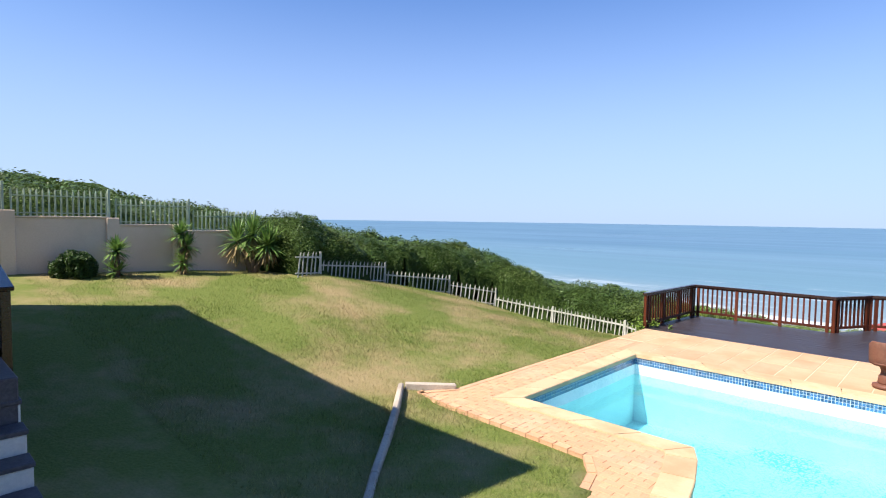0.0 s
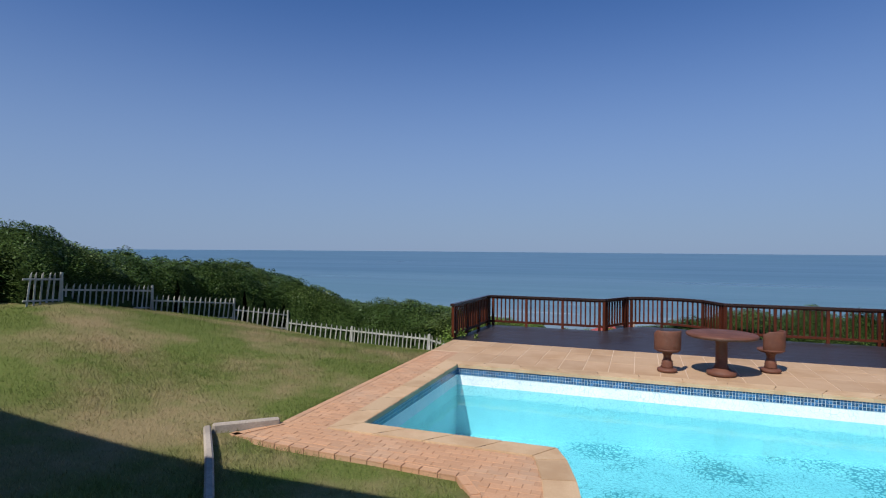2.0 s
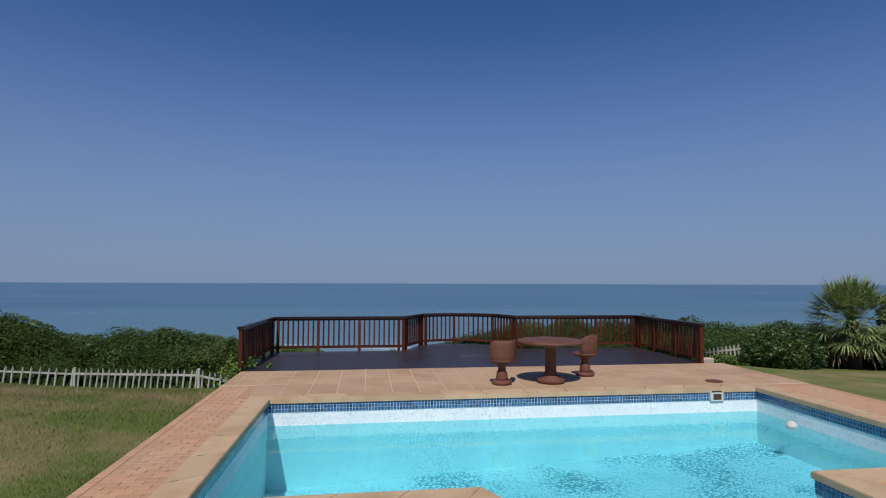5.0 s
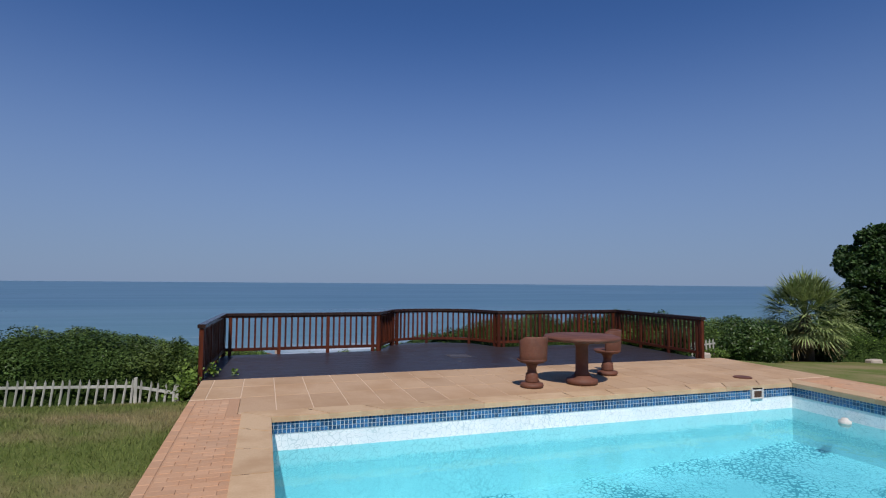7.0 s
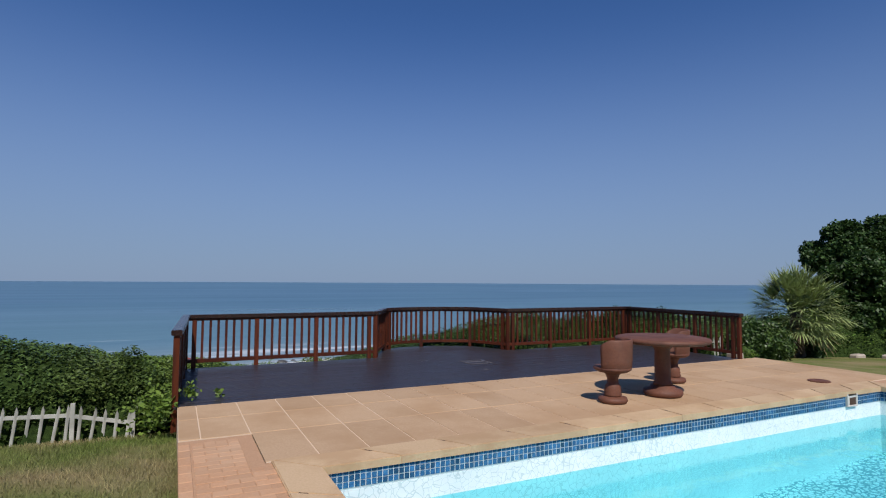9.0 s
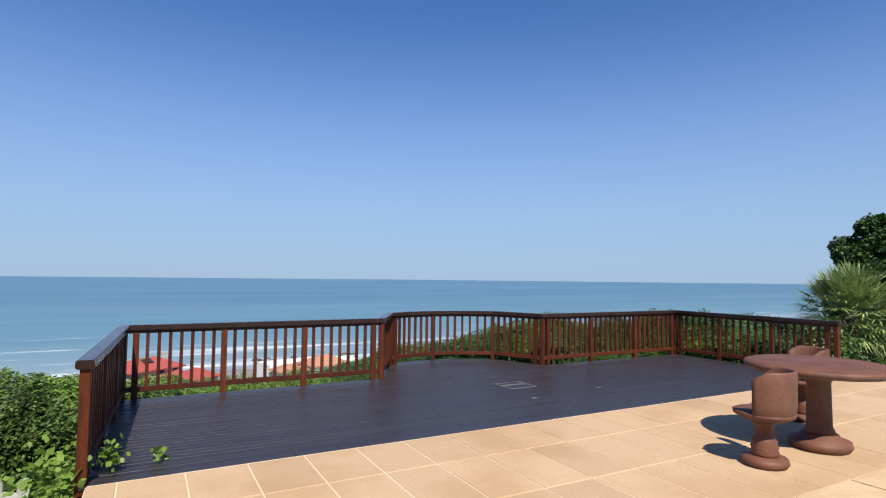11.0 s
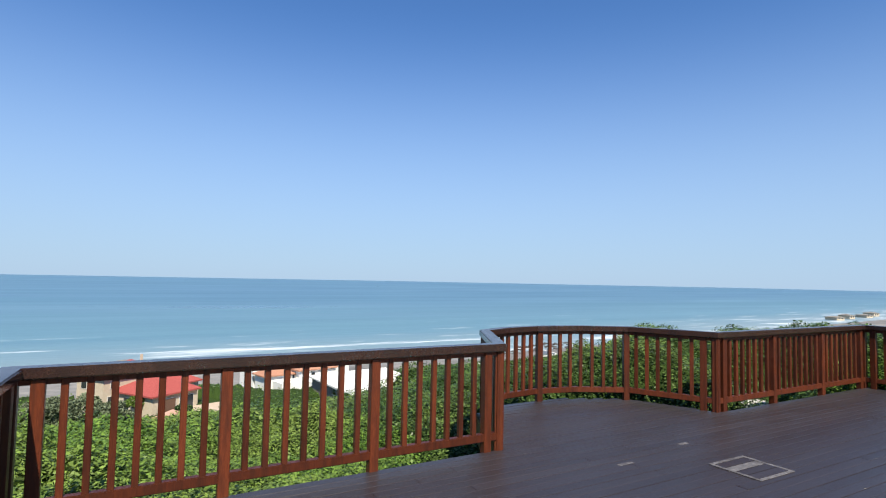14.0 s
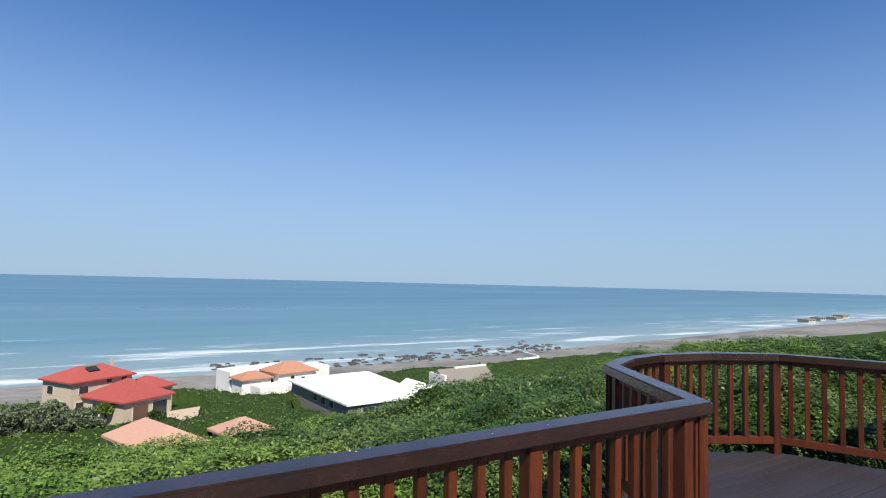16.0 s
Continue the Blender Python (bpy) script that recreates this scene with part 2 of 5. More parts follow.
def quads(name, v, mat, parent=None):
    """v: array (n, 4, 3) of separate quads."""
    n = len(v)
    me = bpy.data.meshes.new(name)
    me.vertices.add(n * 4)
    me.vertices.foreach_set("co", np.asarray(v, dtype=np.float32).ravel())
    me.loops.add(n * 4)
    me.loops.foreach_set("vertex_index", np.arange(n * 4, dtype=np.int32))
    me.polygons.add(n)
    me.polygons.foreach_set("loop_start", np.arange(0, n * 4, 4, dtype=np.int32))
    me.polygons.foreach_set("loop_total", np.full(n, 4, dtype=np.int32))
    me.update(calc_edges=True)
    return link(name, me, mat, parent)


def box(bm, x0, x1, y0, y1, z0, z1, bevel=0.0):
    r = bmesh.ops.create_cube(bm, size=1.0)
    for v in r["verts"]:
        v.co = Vector(((x0 + x1) / 2 + v.co.x * (x1 - x0), (y0 + y1) / 2 + v.co.y * (y1 - y0), (z0 + z1) / 2 + v.co.z * (z1 - z0)))
    if bevel:
        edges = list({e for v in r["verts"] for e in v.link_edges})
        bmesh.ops.bevel(bm, geom=edges, offset=bevel, segments=1, affect="EDGES")
    return bm


def one_box(name, mat, parent, x0, x1, y0, y1, z0, z1, bevel=0.0, label=""):
    return part(name, box(bmesh.new(), x0, x1, y0, y1, z0, z1, bevel), mat, parent, label)


def beam(bm, a, b, w, h, bevel=0.004, up=Vector((0, 0, 1))):
    """A squared timber from a to b, w wide and h high about that line."""
    a, b = Vector(a), Vector(b)
    d = (b - a).normalized()
    side = d.cross(up).normalized()
    top = side.cross(d).normalized()
    r = bmesh.ops.create_cube(bm, size=1.0)
    mid, ln = (a + b) / 2, (b - a).length
    for v in r["verts"]:
        v.co = mid + side * (v.co.x * w) + d * (v.co.y * ln) + top * (v.co.z * h)
    if bevel:
        edges = list({e for v in r["verts"] for e in v.link_edges})
        bmesh.ops.bevel(bm, geom=edges, offset=bevel, segments=1, affect="EDGES")
    return bm


def prism(bm, pts, z0, z1):
    lo = [bm.verts.new((x, y, z0)) for x, y in pts]
    hi = [bm.verts.new((x, y, z1)) for x, y in pts]
    bm.faces.new(hi)
    bm.faces.new(lo[::-1])
    for i in range(len(pts)):
        j = (i + 1) % len(pts)
        bm.faces.new((lo[i], lo[j], hi[j], hi[i]))
    return bm


def lathe(bm, profile, seg=28):
    rings = [[bm.verts.new((r * math.cos(2 * math.pi * i / seg), r * math.sin(2 * math.pi * i / seg), z)) for i in range(seg)] for r, z in profile]
    for a, b in zip(rings, rings[1:]):
        for i in range(seg):
            j = (i + 1) % seg
            bm.faces.new((a[i], a[j], b[j], b[i]))
    bm.faces.new(rings[0][::-1])
    bm.faces.new(rings[-1])
    return bm


LATTICE = np.random.RandomState(5).rand(128, 128)


def vnoise(x, y, f):
    """Smooth value noise from 0 to 1."""
    x, y = np.asarray(x, float) * f, np.asarray(y, float) * f
    i, j = np.floor(x).astype(int), np.floor(y).astype(int)
    u, v = x - i, y - j
    u, v = u * u * (3 - 2 * u), v * v * (3 - 2 * v)
    g = lambda a, b: LATTICE[a % 128, b % 128]
    return (g(i, j) * (1 - u) + g(i + 1, j) * u) * (1 - v) + (g(i, j + 1) * (1 - u) + g(i + 1, j + 1) * u) * v


# ---- plan ----
POOL_X0, POOL_X1, POOL_Y0, POOL_Y1 = -6.36, 1.96, 8.12, 12.09
BAY_X0, BAY_X1, BAY_Y = -3.55, -0.5, 5.6
WATER_Z = -0.40
PAVE_X0, PAVE_X1 = -7.42, 3.3
DECK_Y0, DECK_Y1 = 14.95, 18.03
DECK_X0, DECK_X1 = -7.32, 2.82

# x, y, height of the garden's ground
GARDEN = [(-17, 3, 1.40), (-17, 6, 1.28), (-17, 9, 1.12), (-14.8, 10, 1.12), (-15.4, 13, 0.58), (-14.8, 15.5, 0.05), (-14.0, 17.15, -0.5), (-11.86, 17.62, -0.92),
          (-8.7, 16.45, -0.66), (-7.5, 15.3, -0.42), (-7.5, 13, -0.12), (-7.6, 10, -0.05), (-7.6, 8, -0.02), (-8.3, 6, 0.06), (-5.5, 4.2, 0.12), (-4.6, 6.7, -0.04),
          (-1.5, 1.2, 1.2), (-2.6, 1.5, 1.0), (-3.4, 1.8, 0.62), (-4.2, 2.5, 0.45), (-12, 6, 0.62), (-10, 2, 0.55), (3.6, 10, -0.04), (3.6, 15, -0.06), (6, 14, -0.25), (9, 12, -0.3), (8, 4, 0.4), (9.7, 18, -0.75)]
SEAWARD = [(-8, 21, -1.7), (-5, 20, -1.6), (-5, 26, -2.7), (0, 21, -1.3), (0, 26, -2.6), (6, 21, -1.2), (10, 22, -1.3), (-12, 22, -2.2), (-18, 22, -1.4), (-25, 12, 1.0), (-30, 0, 2.7),
           (-60, 10, 4.6), (-60, -20, 6.5), (-25, 30, -4.5), (-40, 30, -3), (-5, 34, -5.2), (3, 34, -5.4), (6, 31, -4.1), (12, 33, -4.0), (18, 36, -4.4), (30, 40, -6.0), (60, 30, -9)]
DOWNHILL = [(0, 50, -12), (20, 55, -14), (40, 55, -14), (-30, 60, -13), (0, 75, -17), (30, 80, -19), (-40, 90, -18.5), (0, 110, -19.3), (30, 120, -20.3), (60, 110, -20.5), (100, 60, -17), (100, 125, -21.5),
            (10, -30, 1.5), (-30, -30, 4)]
CONTROL = np.array(GARDEN + SEAWARD + DOWNHILL, float)


def kernel(d):
    return d


_d = np.hypot(CONTROL[:, None, 0] - CONTROL[None, :, 0], CONTROL[:, None, 1] - CONTROL[None, :, 1])
WEIGHTS = np.linalg.solve(kernel(_d) + 1e-3 * np.eye(len(CONTROL)), CONTROL[:, 2])


def land(x, y):
    """Height of the land at arrays x, y."""
    x, y = np.asarray(x, float), np.asarray(y, float)
    cx, cy = np.clip(x, -70, 110), np.clip(y, -30, 125)
    z = np.zeros_like(cx)
    for (px, py, _), w in zip(CONTROL, WEIGHTS):
        z = z + w * np.hypot(cx - px, cy - py)
    shore = 168 + 0.13 * np.clip(x - 90, 0, 700)
    t = np.clip((y - 95) / 35, 0, 1)
    far = -20.6 - 2.6 * np.clip((y - 120) / (shore - 122), 0, 2.5)
    return z * (1 - t) + far * t


def inside(px, py, poly):
    """Signed distance to a closed polygon, below 0 inside."""
    px, py = np.asarray(px, float), np.asarray(py, float)
    best, odd = np.full(px.shape, 1e9), np.zeros(px.shape, bool)
    for (x0, y0), (x1, y1) in zip(poly, poly[1:] + poly[:1]):
        dx, dy = x1 - x0, y1 - y0
        t = np.clip(((px - x0) * dx + (py - y0) * dy) / (dx * dx + dy * dy), 0, 1)
        best = np.minimum(best, np.hypot(px - x0 - t * dx, py - y0 - t * dy))
        if dy:
            cross = ((y0 > py) != (y1 > py)) & (px < (x1 - x0) * (py - y0) / dy + x0)
            odd ^= cross
    return np.where(odd, -best, best)


FENCE_LINE = [(-14.75, 9.2), (-14.93, 10.12), (-15.42, 12.95), (-14.87, 15.5), (-14.03, 17.12), (-11.86, 17.6), (-8.68, 16.48), (-7.95, 16.2)]
BAY = [(-3.885, 18.0), (-3.28, 19.1), (-2.36, 19.36), (-1.2, 18.93), (-0.76, 18.02)]
PLOT = [(-17.3, -60), (-17.3, 9.2)] + FENCE_LINE + [(-7.55, 16.0), (-7.5, 18.15), (-3.95, 18.2), (-3.4, 19.3), (-2.36, 19.55), (-1.1, 19.1), (-0.65, 18.2), (2.95, 18.2), (3.3, 15.7), (4.4, 17.2), (6.0, 17.9), (8.5, 18.8), (11.5, 18.6), (15, 16.5), (20, 8), (24, -60)]

# ---- ground, sea ----


def lines(*spans):
    out = []
    for a, b, step in spans:
        out += list(np.arange(a, b - step * 0.3, step))
    return np.array(sorted(out + [spans[-1][1]]))


gx = lines((-4500, -1000, 700), (-1000, -200, 100), (-200, -70, 10), (-70, -20, 2), (-20, PAVE_X0, 0.3), (PAVE_X0, PAVE_X1, 0.25), (PAVE_X1, 14, 0.4), (14, 120, 3), (120, 1000, 40), (1000, 4500, 500))
gy = lines((-4500, -500, 500), (-500, -40, 40), (-40, -4, 2), (-4, 7.0, 0.3), (7.0, DECK_Y1, 0.3), (DECK_Y1, 24, 0.4), (24, 180, 3), (180, 420, 20))
XX, YY = np.meshgrid(gx, gy, indexing="ij")
ZZ = land(XX, YY)
ZZ = ZZ + 0.035 * (vnoise(XX, YY, 0.7) - 0.5) * (np.hypot(XX + 8, YY - 8) < 40)
POOL_PIT = [(PAVE_X0 + 0.02, 8.2), (-7.3, 7.3), (-4.6, 7.2), (-4.05, 6.0), (-3.4, 4.9), (-0.6, 4.9), (0.2, 6.0), (0.5, 7.2), (PAVE_X1 - 0.02, 7.2), (PAVE_X1 - 0.02, 15.2), (DECK_X1, 18.0), (DECK_X0, 18.0), (DECK_X0, 15.1), (PAVE_X0 + 0.02, 15.0)]
pit = inside(XX, YY, POOL_PIT)
ZZ = np.where(pit < 0, np.minimum(ZZ, -0.12 - 4.0 * np.clip(-pit - 0.12, 0, 0.6)), ZZ)
nx, ny = len(gx), len(gy)
idx = np.arange(nx * ny).reshape(nx, ny)
faces = np.stack([idx[:-1, :-1], idx[1:, :-1], idx[1:, 1:], idx[:-1, 1:]], -1).reshape(-1, 4)
ground = raw("ground", np.stack([XX, YY, ZZ], -1).reshape(-1, 3).tolist(), faces.tolist(), None, smooth=True)
tagged(ground, "mown lawn with dry patches and scrub-covered seaward hillside", "ground", kind="structure")
BEACH = surface("wet_rock_beach", (0.16, 0.15, 0.14), (0.27, 0.25, 0.225), 0.7, 0.03, 0.3, 0.5, c3=(0.12, 0.115, 0.11), spec=0.4, depth=0.5)
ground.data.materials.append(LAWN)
ground.data.materials.append(SCRUB_SHADE)
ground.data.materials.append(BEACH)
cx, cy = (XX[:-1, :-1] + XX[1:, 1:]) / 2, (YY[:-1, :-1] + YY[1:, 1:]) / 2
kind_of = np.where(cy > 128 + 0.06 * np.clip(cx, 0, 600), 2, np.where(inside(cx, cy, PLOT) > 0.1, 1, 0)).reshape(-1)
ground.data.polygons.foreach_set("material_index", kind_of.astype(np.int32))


def sea_material():
    m = surface("sea_water", (0.034, 0.10, 0.17), (0.075, 0.175, 0.235), 0.32, 0.012, 0.035, 0.4, spec=0.45, stretch=(0.12, 1, 1), depth=2.0)
    nt = m.node_tree
    b = nt.nodes["Principled BSDF"]
    src = b.inputs["Base Color"].links[0].from_socket
    geo = nt.nodes.new("ShaderNodeNewGeometry")
    sep = nt.nodes.new("ShaderNodeSeparateXYZ")
    nt.links.new(geo.outputs["Position"], sep.inputs[0])

    def math_node(op, a, z):
        n = nt.nodes.new("ShaderNodeMath")
        n.operation = op
        for s, val in zip(n.inputs, (a, z)):
            if isinstance(val, (int, float)):
                s.default_value = val
            else:
                nt.links.new(val, s)
        return n.outputs[0]

    def step(v, a, z, lo=0.0, hi=1.0):
        r = nt.nodes.new("ShaderNodeMapRange")
        for k, val in (("From Min", a), ("From Max", z), ("To Min", lo), ("To Max", hi)):
            r.inputs[k].default_value = val
        nt.links.new(v, r.inputs["Value"])
        return r.outputs[0]

    def blend(fac, a, colour):
        x = nt.nodes.new("ShaderNodeMix")
        x.data_type = "RGBA"
        x.inputs["B"].default_value = (*colour, 1)
        nt.links.new(fac, x.inputs["Factor"])
        nt.links.new(a, x.inputs["A"])
        return x.outputs["Result"]

    east = math_node("MULTIPLY", math_node("MAXIMUM", math_node("SUBTRACT", sep.outputs[0], 90), 0), 0.13)
    off = math_node("SUBTRACT", math_node("SUBTRACT", sep.outputs[1], 168), east)
    shallow = step(off, 0, 420, 0.8, 0.0)
    col = blend(shallow, src, (0.10, 0.205, 0.235))
    silt = step(off, 0, 75, 0.65, 0.0)
    col = blend(silt, col, (0.25, 0.285, 0.285))
    mp = nt.nodes.new("ShaderNodeMapping")
    mp.inputs["Scale"].default_value = (0.014, 0.085, 1)
    mp.inputs["Rotation"].default_value = (0, 0, 0.05)
    nt.links.new(geo.outputs["Position"], mp.inputs["Vector"])
    n = nt.nodes.new("ShaderNodeTexNoise")
    n.inputs["Scale"].default_value, n.inputs["Detail"].default_value, n.inputs["Roughness"].default_value = 1.0, 10.0, 0.66
    nt.links.new(mp.outputs[0], n.inputs["Vector"])
    need = step(off, 0, 170, 0.50, 0.68)
    foam = step(math_node("SUBTRACT", n.outputs["Fac"], need), 0.0, 0.12, 0.0, 0.72)
    col = blend(foam, col, (0.82, 0.84, 0.84))
    nt.links.new(col, b.inputs["Base Color"])
    return m


sea = raw("water", [(-4900, 120, -23), (4900, 120, -23), (4900, 4600, -23), (-4900, 4600, -23)], [(0, 1, 2, 3)], sea_material())
tagged(sea, "blue-green sea with white breakers along the shore", "sea", kind="structure")


# ---- pool ----
def offset_loop(poly, d):
    out = []
    n = len(poly)
    for i in range(n):
        a, b, c = Vector(poly[i - 1]), Vector(poly[i]), Vector(poly[(i + 1) % n])
        e0, e1 = (b - a).normalized(), (c - b).normalized()
        n0, n1 = Vector((e0.y, -e0.x)), Vector((e1.y, -e1.x))
        k = (n0 + n1) / max(1 + n0.dot(n1), 0.3)
        out.append(tuple(b + k * d))
    return out


# counter-clockwise, inner edge of the coping
BASIN = [(POOL_X0, POOL_Y0), (-3.82, POOL_Y0), (-3.66, 7.78), (-3.50, 7.25), (-3.38, 6.7), (-3.1, 6.1), (-2.6, 5.75), (-2.0, 5.62), (-1.4, 5.75), (-0.9, 6.1), (-0.6, 6.7),
         (-0.5, 7.3), (-0.5, POOL_Y0), (POOL_X1, POOL_Y0), (POOL_X1, POOL_Y1), (POOL_X0, POOL_Y1)]
COPE_W = 0.35
OUTER = offset_loop(BASIN, COPE_W)
WALL = offset_loop(BASIN, 0.03)
pool = thing("swimming_pool", "in-ground pool with blue tile band and white marble mosaic lining", "pool", kind="structure")


def floor_z(x, y):
    return -0.95 - 0.45 * min(1, max(0, (1.9 - x) / 7.0))


bm = bmesh.new()
top = [bm.verts.new((x, y, -0.02)) for x, y in WALL]
bot = [bm.verts.new((x, y, floor_z(x, y))) for x, y in WALL]
for i in range(len(WALL)):
    j = (i + 1) % len(WALL)
    bm.faces.new((top[i], top[j], bot[j], bot[i]))
part("basin_wall", bm, WALL_MOSAIC, pool, "white marble-chip lining")
bm = bmesh.new()
bmesh.ops.triangulate(bm, faces=[bm.faces.new([bm.verts.new((x, y, floor_z(x, y))) for x, y in WALL])])
part("basin_floor", bm, MOSAIC, pool, "broken-marble mosaic floor")

# tile band: a grout strip and three rows of small glazed tiles
bm = bmesh.new()
LINER = offset_loop(BASIN, 0.026)
hi = [bm.verts.new((x, y, -0.03)) for x, y in LINER]
lo = [bm.verts.new((x, y, -0.205)) for x, y in LINER]
for i in range(len(LINER)):
    j = (i + 1) % len(LINER)
    bm.faces.new((hi[i], hi[j], lo[j], lo[i]))
part("grout_strip", bm, GROUT, pool)
GLAZE = offset_loop(BASIN, 0.021)
vs = []
for (x0, y0), (x1, y1) in zip(GLAZE, GLAZE[1:] + GLAZE[:1]):
    n = max(1, round(math.hypot(x1 - x0, y1 - y0) / 0.05))
    for k in range(n):
        a, b = (k + 0.07) / n, (k + 0.93) / n
        for row in range(3):
            z1 = -0.040 - row * 0.054
            p = [(x0 + (x1 - x0) * t, y0 + (y1 - y0) * t) for t in (a, b)]
            vs.append([(*p[0], z1), (*p[1], z1), (*p[1], z1 - 0.047), (*p[0], z1 - 0.047)])
BLUE_ISLAND = surface("glazed_blue_tile", (0.018, 0.085, 0.19), (0.045, 0.16, 0.31), 0.18, 9, 30, 0.0, c3=(0.025, 0.11, 0.24), rand=0.5, island=True, spec=0.6)
tiles = quads("band_tiles", np.array(vs), BLUE_ISLAND, pool)
tagged(tiles, kind="stuff")

bm = bmesh.new()
edge = [bm.verts.new((x, y, WATER_Z)) for x, y in offset_loop(BASIN, 0.024)]
bmesh.ops.triangulate(bm, faces=[bm.faces.new(edge)])
for face in bm.faces:
    face.normal_update()
    if face.normal.z < 0:
        face.normal_flip()
me = bpy.data.meshes.new("water")
bm.to_mesh(me)
bm.free()
water_surface = link("water", me, POOL_WATER)
tagged(water_surface, "clear turquoise pool water with small ripples", "water", kind="structure")

# skimmer opening in the far wall, return inlet, floating dispenser, lid
bm = bmesh.new()
for x0, x1, z0, z1 in ((1.09, 1.115, -0.185, -0.03), (1.315, 1.34, -0.185, -0.03), (1.09, 1.34, -0.205, -0.185)):
    box(bm, x0, x1, POOL_Y1 - 0.01, POOL_Y1 + 0.03, z0, z1, 0.004)
skim = part("skimmer_frame", bm, RISER, pool, "cream plastic skimmer mouth")
one_box("skimmer_plate", RISER, pool, 1.115, 1.315, POOL_Y1 + 0.0, POOL_Y1 + 0.03, -0.185, -0.03)
# dark plate on the face paints the shade inside the opening
one_box("skimmer_mouth", SLOT, pool, 1.15, 1.30, POOL_Y1 - 0.004, POOL_Y1 + 0.001, -0.18, -0.08)
bm = lathe(bmesh.new(), [(0.15, 0.0), (0.155, 0.012), (0.14, 0.02), (0.02, 0.022)], 24)
lid = part("skimmer_lid", bm, TERRA, m=pose(1.62, 12.76, 0.004))
tagged(lid, "round brown skimmer lid set in the paving", "lid")
bm = lathe(bmesh.new(), [(0.02, -0.05), (0.07, -0.045), (0.085, 0.0), (0.085, 0.035), (0.05, 0.05), (0.045, 0.075), (0.01, 0.08)], 20)
flo = part("chlorine_floater", bm, RISER, m=pose(1.82, 11.12, WATER_Z), smooth=True)
tagged(flo, "white plastic chlorine dispenser floating in the pool", "pool float")

# ---- coping ----
coping = thing("pool_coping", "sand-coloured stone coping slabs round the pool", "coping", kind="structure")
for i in range(len(BASIN)):
    j = (i + 1) % len(BASIN)
    a0, a1, b0, b1 = Vector(BASIN[i]), Vector(BASIN[j]), Vector(OUTER[i]), Vector(OUTER[j])
    n = max(1, round((a1 - a0).length / 0.72))
    for k in range(n):
        s, e = k / n, (k + 1) / n
        g = 0.0012 / max((a1 - a0).length, 0.1)
        pts = [a0.lerp(a1, s + g), a0.lerp(a1, e - g), b0.lerp(b1, e - g), b0.lerp(b1, s + g)]
        bm = prism(bmesh.new(), [tuple(p) for p in pts][::-1], -0.055, 0.016 + 0.003 * random.random())
        bmesh.ops.bevel(bm, geom=[ed for ed in bm.edges if all(v.co.z > 0 for v in ed.verts)], offset=0.008, segments=2, affect="EDGES")
        part("coping_slab", bm, COPE, coping)
        if k:
            mid, way = b0.lerp(b1, s), (a0.lerp(a1, s) - b0.lerp(b1, s)).normalized()
            bm = beam(bmesh.new(), (*(mid + way * 0.08), 0.0072), (*(mid + way * 0.15), 0.0072), 0.009, 0.02, 0)
            part("joint_gap", bm, SLOT, coping)

# ---- low concrete kerb beside the lawn ----
kerb = thing("garden_kerb", "weathered grey concrete kerb along the lawn edge", "kerb", kind="structure")
for run in ([(-4.2, 2.95), (-5.05, 3.95), (-5.85, 4.78), (-6.5, 5.5), (-7.15, 6.2), (-7.95, 7.02)], [(-7.93, 7.08), (-7.42, 7.74)]):
    for (x0, y0), (x1, y1) in zip(run, run[1:]):
        bm = beam(bmesh.new(), (x0, y0, 0.02), (x1, y1, 0.02 if len(run) > 2 else -0.03), 0.09, 0.22, 0.02)
        part("kerbstone", bm, KERB, kerb)

# ---- railing of the deck ----
railing = thing("deck_railing", "red-brown varnished timber railing with dark handrail round the deck", "railing")
BAL = part("baluster", box(bmesh.new(), -0.02, 0.02, -0.02, 0.02, 0.11, 0.85, 0.003), WOOD, railing).data
POST = part("post", box(bmesh.new(), -0.036, 0.036, -0.036, 0.036, -0.3, 0.85, 0.004), WOOD, railing).data
for o in list(railing.children):
    bpy.data.objects.remove(o)


def rail_run(pts, posts_at, smooth_run=False):
    total = sum((Vector(b) - Vector(a)).length for a, b in zip(pts, pts[1:]))

    def at(s):
        for a, b in zip(pts, pts[1:]):
            a, b = Vector(a), Vector(b)
            ln = (b - a).length
            if s <= ln + 1e-6:
                return a.lerp(b, s / ln), math.degrees(math.atan2(b.y - a.y, b.x - a.x))
            s -= ln
        return Vector(pts[-1]), 0

    marks = [0.0] + [f * total for f in posts_at] + [total]
    for i, s in enumerate(marks):
        p, ang = at(s)
        link("post", POST, WOOD, railing, m=pose(p.x, p.y, 0, 0, 0, ang))
    for s in (0.13, total - 0.13):
        p, ang = at(s)
        link("post", POST, WOOD, railing, m=pose(p.x, p.y, 0, 0, 0, ang))
    marks[0], marks[-1] = 0.13, total - 0.13
    for s0, s1 in zip(marks, marks[1:]):
        n = max(2, round((s1 - s0) / 0.137))
        for k in range(1, n):
            p, ang = at(s0 + (s1 - s0) * k / n)
            link("baluster", BAL, WOOD, railing, m=pose(p.x, p.y, 0, 0, 0, ang))


